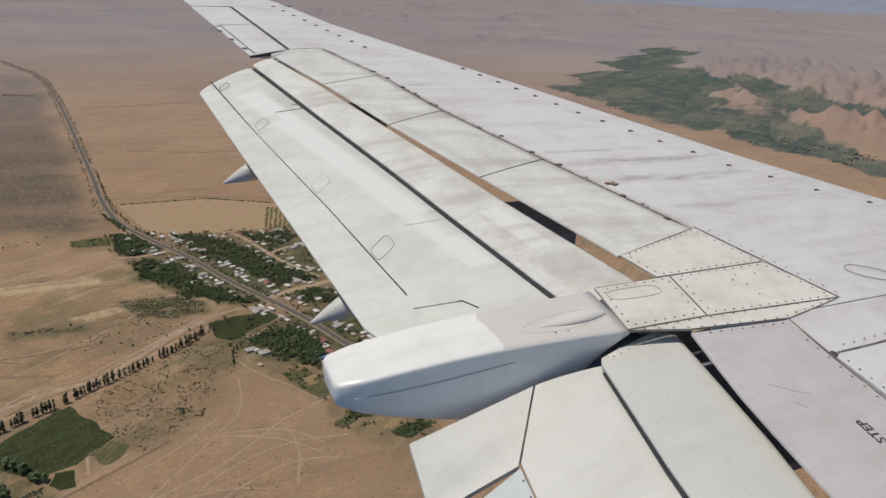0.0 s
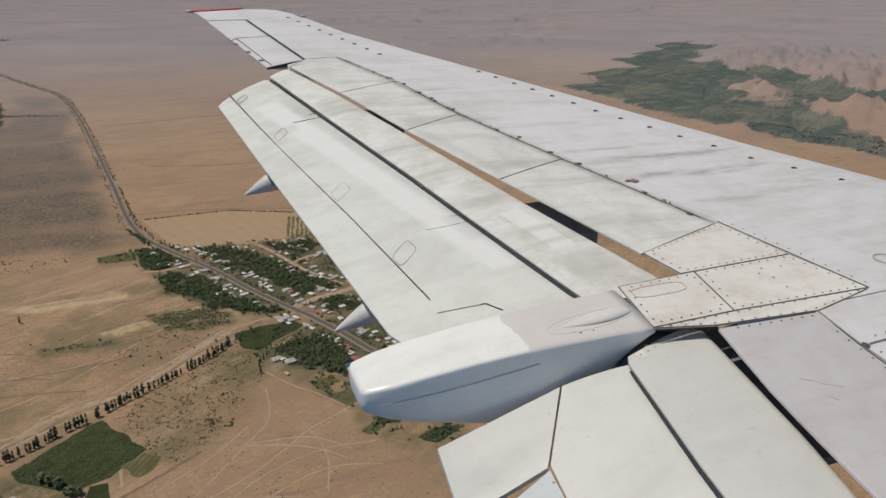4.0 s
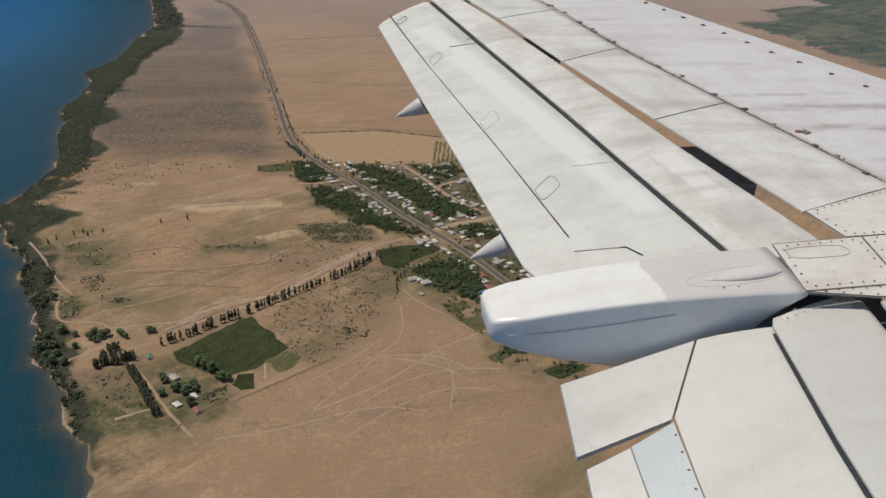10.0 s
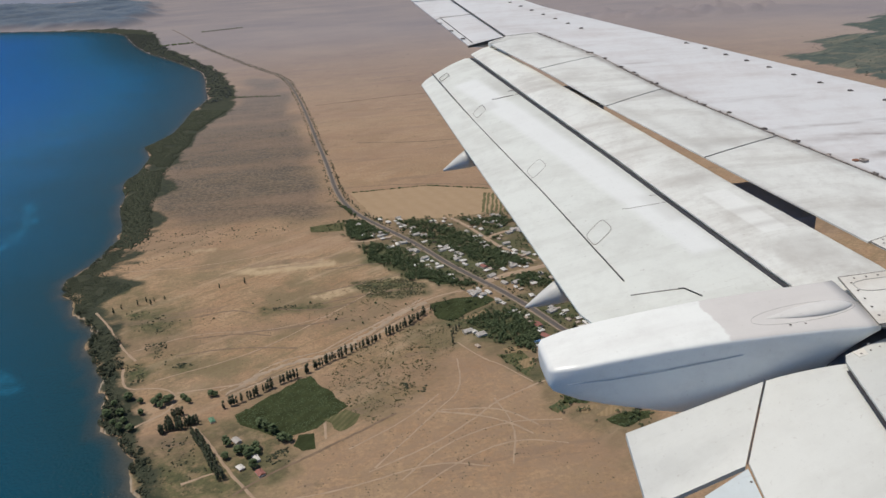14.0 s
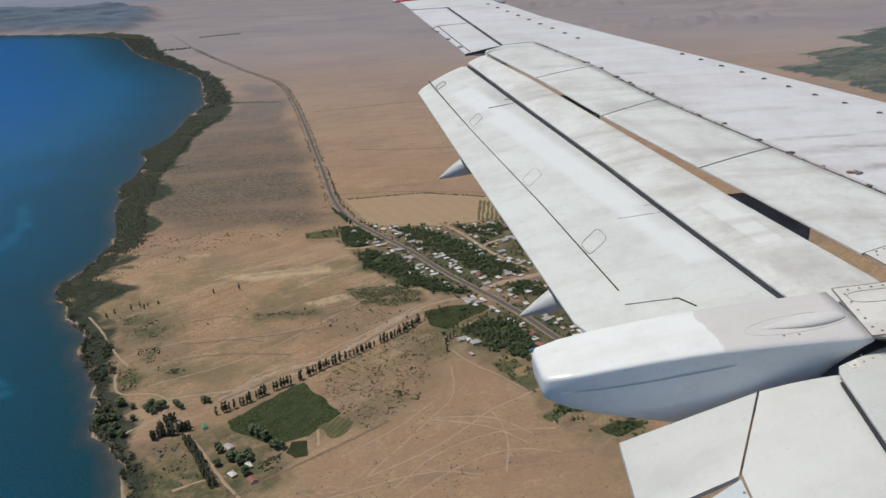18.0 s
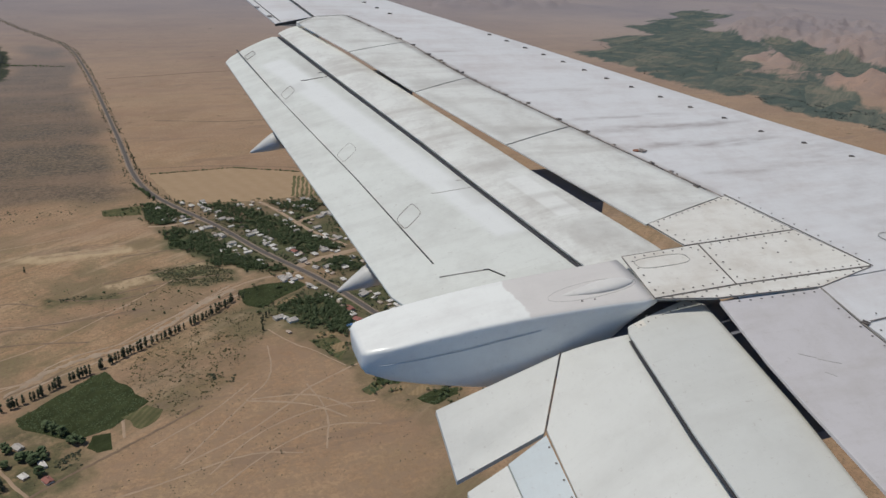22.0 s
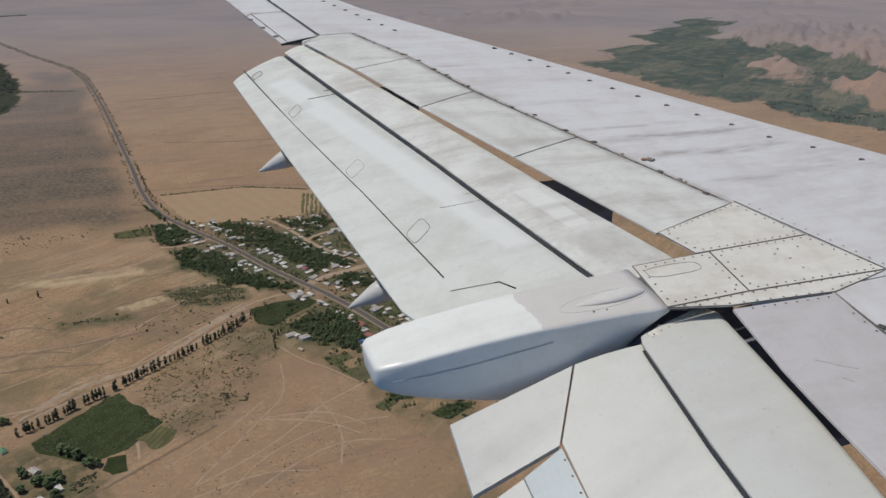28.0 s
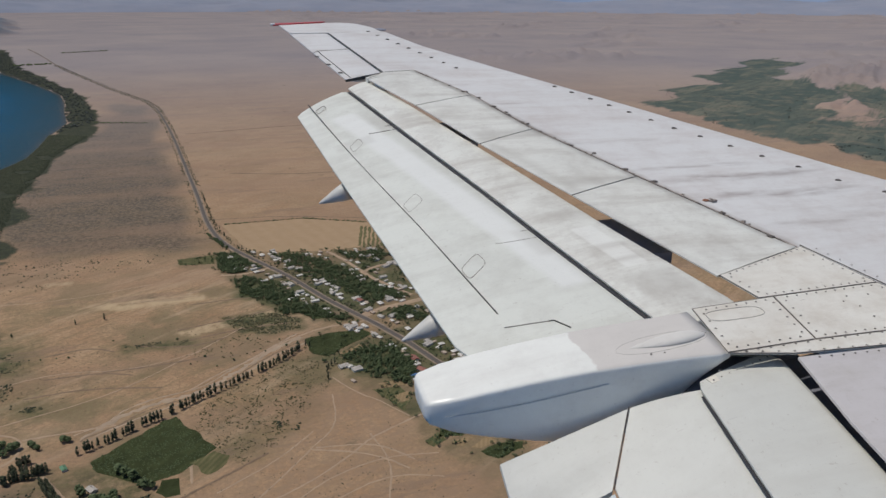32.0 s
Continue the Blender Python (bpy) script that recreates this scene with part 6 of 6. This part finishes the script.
for poly in GROVES:
    q = scatter(poly, int(abs(sum(a[0] * b[1] - b[0] * a[1] for a, b in zip(poly, poly[1:] + poly[:1]))) / 2 / 4.2), clear_of_homes)
    q = q[(rough(q, 60, 12) > -0.9) & (away(q, poly + poly[:1]) > rng.uniform(-3, 7, len(q)))]
    for x, y in q:
        s = rng.uniform(0.4, 0.95)
        shape = broad if rng.uniform() < 0.93 else slim
        v, f = crown(rng, 13 if shape is broad else 14, shape, tuft)
        grove.append((v * (s * (1.15 if shape is broad else 0.85), s, s * 0.8) + (x, y, LAND - 0.3), f))
yard = scatter(VILLAGE, 5000, clear_of_homes)
yard = yard[rough(yard, 50, 61) > -0.1]
for x, y in yard:
    s = rng.uniform(0.25, 0.8)
    v, f = crown(rng, 11, broad, tuft)
    grove.append((v * (s * 1.1, s, s * 0.8) + (x, y, LAND - 0.3), f))
joined("village_grove", grove, M_LEAF, "dense dark green garden trees of the village", "trees")

def band_between(y0, y1):
    """The thicket's outline along the shore between two distances."""
    return [p for p in INNER if y0 <= p[1] <= y1] + [p for p in SHORE[::-1] if y0 <= p[1] <= y1]


ba = scatter(band_between(480, 1140), 60000, lambda q: (rough(q, 50, 14) > -0.75) & ~inside(q, LAKE))
bb = scatter(band_between(1100, 2400), 60000, lambda q: (rough(q, 130, 14) > -1.1) & ~inside(q, LAKE))


def thinning(q):
    return q[away(q, INNER) > rng.uniform(0, 20, len(q)) - 2]


ba, bb = thinning(ba), thinning(bb)
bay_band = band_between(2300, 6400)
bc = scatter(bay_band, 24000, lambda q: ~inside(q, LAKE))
joined("shore_reeds", chunks_at(bc, (2.5, 6.0), LAND - 0.8, 0.4), M_HAZED_LEAF, "far shore thicket with haze put into its leaf colour", "reeds")
shr = chunks_at(ba, (0.5, 1.5), LAND - 0.4) + chunks_at(bb, (0.9, 2.3), LAND - 0.4, 0.75)
tall = scatter(band_between(480, 900), 2200, lambda q: (rough(q, 45, 51) > 0.1) & ~inside(q, LAKE))
for x, y in tall:
    v, f = crown(rng, 14, broad, tuft)
    k = rng.uniform(0.35, 0.85)
    shr.append((v * (k * 1.2, k * 1.2, k * 0.8) + (x, y, LAND - 0.5), f))
joined("shore_shrubs", shr, M_SHRUB, "dense grey green shrubs along the lake shore", "shrubs")

near_scrub = [(-110, 1950), (-69, 1622), (-31, 1319), (-15, 1217), (-43, 1169), (-153, 1150), (-237, 1130), (-300, 1180), (-325, 1334), (-335, 1437), (-345, 1653), (-340, 1950)]
q = scatter(near_scrub, 15000, lambda q: rough(q, 90, 15) > -0.5)
q2 = scatter([(-325, 1010), (-200, 1060), (-90, 1110), (-60, 1170), (-153, 1160), (-300, 1190), (-330, 1110)], 1500, lambda q: rough(q, 50, 16) > 0.1)
q3 = scatter(BUSHY, 3400, lambda q: rough(q, 30, 17) > -0.3)
q8 = scatter(BUSHY, 3000, lambda q: rough(q, 26, 37) > 0.15)
q9 = np.vstack([scatter(GREENS[0], 2200, lambda q: rough(q, 22, 38) > 0.0), scatter([(-60, 800), (60, 850), (80, 810), (20, 770), (-40, 770)], 500, lambda q: rough(q, 30, 39) > 0.2)])
qg = np.vstack([scatter(g, 260, lambda q: rough(q, 25, 45) > 0.0) for g in GREENS])
q4 = scatter(GREENS[0], 420)
q5 = scatter([(-200, 700), (0, 800), (60, 905), (-60, 900), (-250, 820)], 1500)
q6 = scatter([(-60, 480), (160, 480), (160, 600), (60, 620), (0, 570)], 500, lambda q: rough(q, 45, 23) > 0.2)
q7 = scatter([(-240, 520), (-120, 480), (200, 430), (180, 520), (60, 560), (-60, 540), (-120, 520)], 1400, lambda q: rough(q, 40, 29) > 0.0)
joined("thorn_scrub", chunks_at(np.vstack([q, q3, q5, q6, q7]), (0.28, 0.85), LAND - 0.2, 0.7), M_THORN, "low dark thorn scrub dotted over dry soil", "scrub")
qc = np.vstack([scatter(BIG_CROPS[0], 5200, lambda q: rough(q, 18, 52) > -0.5)] + [scatter(c, 900, lambda q: rough(q, 14, 53) > 0.0) for c in CROPS])
joined("olive_bushes", chunks_at(np.vstack([q8, q9]), (0.5, 1.3), LAND - 0.2, 0.7), M_OLIVE, "dusty olive bushes over dry grass", "bushes")
joined("crop_plants", chunks_at(qc, (0.35, 0.9), LAND - 0.2, 0.6), M_LEAF, "rows of dense green crop plants", "crop")
joined("green_scrub", chunks_at(np.vstack([q2, q4, qg]), (0.5, 1.4), LAND - 0.2, 0.7), M_SHRUB, "low green bushes beside the village", "scrub")

# far hedges and dark tree belts on the plain
belts = []
for a, b, w in (((-906, 5792), (-629, 5969), 30), ((-998, 4800), (-825, 4872), 30), ((-334, 2537), (-175, 2490), 9), ((9, 1292), (150, 1292), 1.5), ((150, 1292), (282, 1221), 2)):
    for t in np.linspace(0, 1, 60):
        p = along(a, b, t)
        if rng.uniform() < 0.75:
            belts += chunks_at([(p[0] + rng.uniform(-w, w) * .3, p[1] + rng.uniform(-w, w))], (1.0 + w * 0.12, 1.8 + w * 0.2))
joined("tree_belts", belts, M_LEAF, "thin dark tree belts far across the plain", "trees")

# trees of the irrigated valley
vp = np.vstack([scatter(VALLEY, 30000, lambda q: np.abs(rough(q, 330, 18)) < 0.12), scatter(VALLEY_TAIL, 6000, lambda q: rough(q, 150, 20) > 0.2), scatter(VALLEY_SIDE, 6000, lambda q: np.abs(rough(q, 300, 19)) < 0.15)])
joined("valley_trees", chunks_at(vp, (1.5, 3.2), LAND - 0.3, 0.3), M_HAZED_LEAF, "dark green tree belts of the irrigated valley", "trees")

# bushes on both sides of the road over the plain
verge = []
for side in (-1, 1):
    for k in range(3):
        p = curve(ROAD[2:32], 7.0 if k else 5.0)
        d = np.gradient(p, axis=0)
        d /= np.linalg.norm(d, axis=1)[:, None]
        q = p + np.c_[-d[:, 1], d[:, 0]] * side * rng.uniform(6.8, 12, (len(p), 1)) + rng.uniform(-3, 3, p.shape)
        q = q[rough(q, 90, 40 + k + side) > (-0.1 if side > 0 else 0.1)]
        verge += chunks_at(q, (0.7, 1.9), LAND - 0.2, 0.9)
joined("roadside_bushes", verge, M_SHRUB, "rows of dark bushes along the verges of the road", "bushes")

# houses
M_WALLS = [plain("whitewashed_wall", (0.62, 0.58, 0.52), 0.9), plain("clay_wall", (0.42, 0.31, 0.22), 0.9), plain("pale_blue_wall", (0.50, 0.56, 0.58), 0.9)]
M_ROOFS = [plain("weathered_slate_roof", (0.47, 0.43, 0.38), 0.8, 0.0, 0.35, 0.6), plain("light_sheet_roof", (0.68, 0.64, 0.57), 0.65, 0.0, 0.3, 0.6),
           plain("tan_roof", (0.46, 0.37, 0.29), 0.9, 0.0, 0.3, 0.6), plain("red_brown_roof", (0.30, 0.12, 0.09), 0.8), plain("blue_sheet_roof", (0.10, 0.22, 0.42), 0.5),
           plain("green_roof", (0.10, 0.22, 0.12), 0.6)]
M_DOOR = plain("dark_door_wood", (0.12, 0.09, 0.07), 0.8)


def house(w, l, h, rise, wall, roof, label, hip=0.0):
    """A one-storey house: walls with door and windows, an overhanging roof, a chimney."""
    t = thing("house", (0, 0, -500), label, "house", "houses of the village")
    bm = bmesh.new()
    bmesh.ops.create_cube(bm, size=1, matrix=Matrix.Translation((0, 0, h / 2)) @ Matrix.Diagonal((w, l, h, 1)))
    if not hip:
        for s in (-1, 1):
            a = [bm.verts.new(p) for p in ((-w / 2, s * l / 2, h), (w / 2, s * l / 2, h), (0, s * l / 2, h + rise * .92))]
            bm.faces.new(a)
    part("wall", bm, wall, t)
    bm = bmesh.new()
    ow, ol = w / 2 + 0.5, l / 2 + 0.5
    z0, z1 = h - 0.12, h + rise
    top = [(-ow, -ol, z0), (ow, -ol, z0), (ow, ol, z0), (-ow, ol, z0), (0, -ol + hip, z1), (0, ol - hip, z1)]
    v = [bm.verts.new(p) for p in top] + [bm.verts.new((p[0], p[1], p[2] - 0.14)) for p in top]
    for f in ((0, 3, 5, 4), (1, 4, 5, 2), (0, 4, 1), (3, 2, 5), (6, 10, 11, 9), (7, 8, 11, 10), (0, 1, 7, 6), (1, 2, 8, 7), (2, 3, 9, 8), (3, 0, 6, 9)):
        bm.faces.new([v[i] for i in f])
    bmesh.ops.recalc_face_normals(bm, faces=bm.faces)
    part("roof", bm, roof, t)
    bm = bmesh.new()
    bmesh.ops.create_cube(bm, size=1, matrix=Matrix.Translation((w * .2, l * .2, h + rise * .8)) @ Matrix.Diagonal((.6, .6, 1.4, 1)))
    part("chimney", bm, M_WALLS[1], t)
    for nm, y, ww, z, hh in (("door", 0, 1.0, 1.0, 2.0), ("window", -l * .3, 1.3, 1.5, 1.1), ("window", l * .3, 1.3, 1.5, 1.1)):
        bm = bmesh.new()
        bmesh.ops.create_cube(bm, size=1, matrix=Matrix.Translation((-w / 2, y, z)) @ Matrix.Diagonal((.12, ww, hh, 1)))
        part(nm, bm, M_DOOR, t)
    return t


HOUSES = [house(8, 12, 2.9, 1.7, M_WALLS[0], M_ROOFS[0], "whitewashed house with a weathered grey gable roof"),
          house(7, 10, 2.8, 1.5, M_WALLS[1], M_ROOFS[1], "clay house with a light sheet metal roof", 2.5),
          house(6, 13, 2.6, 0.9, M_WALLS[0], M_ROOFS[1], "long whitewashed house with a pale low roof"),
          house(5, 8, 2.4, 0.7, M_WALLS[1], M_ROOFS[2], "small clay shed with a tan roof"),
          house(9, 12, 3.0, 2.0, M_WALLS[2], M_ROOFS[0], "pale blue house with a grey hipped roof", 3.5),
          house(8, 11, 2.9, 1.7, M_WALLS[0], M_ROOFS[3], "whitewashed house with a red brown roof"),
          house(7, 12, 2.8, 1.4, M_WALLS[0], M_ROOFS[4], "whitewashed house with a blue sheet roof"),
          house(6, 11, 2.8, 1.4, M_WALLS[0], M_ROOFS[5], "whitewashed farmhouse with a green roof", 1.5)]
TURN = math.degrees(math.atan2(712 - 973, 210 - 104)) - 90


def put_house(k, x, y, turn, s=1.0):
    ob = copy_thing(HOUSES[k], pose(x, y, LAND - 0.05, 0, 0, turn))
    ob.scale = (s, s, s)


def pick():
    return int(rng.choice(7, p=(0.28, 0.2, 0.21, 0.21, 0.05, 0.04, 0.01)))


placed = []


def try_house(x, y, turn, s):
    if away(np.array([(x, y)]), ROAD)[0] < 12:
        return
    if any(math.hypot(x - a, y - b) < 7.0 for a, b in placed):
        return
    placed.append((x, y))
    put_house(pick(), x, y, turn + rng.choice([0, 90]) + rng.uniform(-12, 12), s)


for x, y in HOMES + MORE_HOMES:
    for _ in range(4):
        try_house(x + rng.uniform(-12, 12), y + rng.uniform(-12, 12), TURN, rng.uniform(0.45, 0.9))
for side in (-1, 1):
    p = curve(ROAD[17:30], 11)
    d = np.gradient(p, axis=0)
    d /= np.linalg.norm(d, axis=1)[:, None]
    for (x, y), (dx, dy) in zip(p, d):
        o = side * rng.uniform(16, 27)
        if rng.uniform() < 0.45:
            try_house(x - dy * o, y + dx * o, TURN, rng.uniform(0.55, 0.9))
for line in (BACK_STREET, SIDE_ROAD[2:]):
    p = curve(line, 14)
    d = np.gradient(p, axis=0)
    d /= np.linalg.norm(d, axis=1)[:, None]
    for (x, y), (dx, dy) in zip(p, d):
        for side in (-1, 1):
            if rng.uniform() < 0.35:
                o = side * rng.uniform(11, 20)
                try_house(x - dy * o, y + dx * o, TURN, rng.uniform(0.5, 0.8))
for k, (x, y) in zip((7, 0, 1, 2, 5, 2, 3), FARMS):
    put_house(k, x, y, 30 + rng.uniform(-10, 10), 0.7)
for ob in broad_kinds + slim_kinds + HOUSES:
    for o in (*ob.children_recursive, ob):
        bpy.data.objects.remove(o)
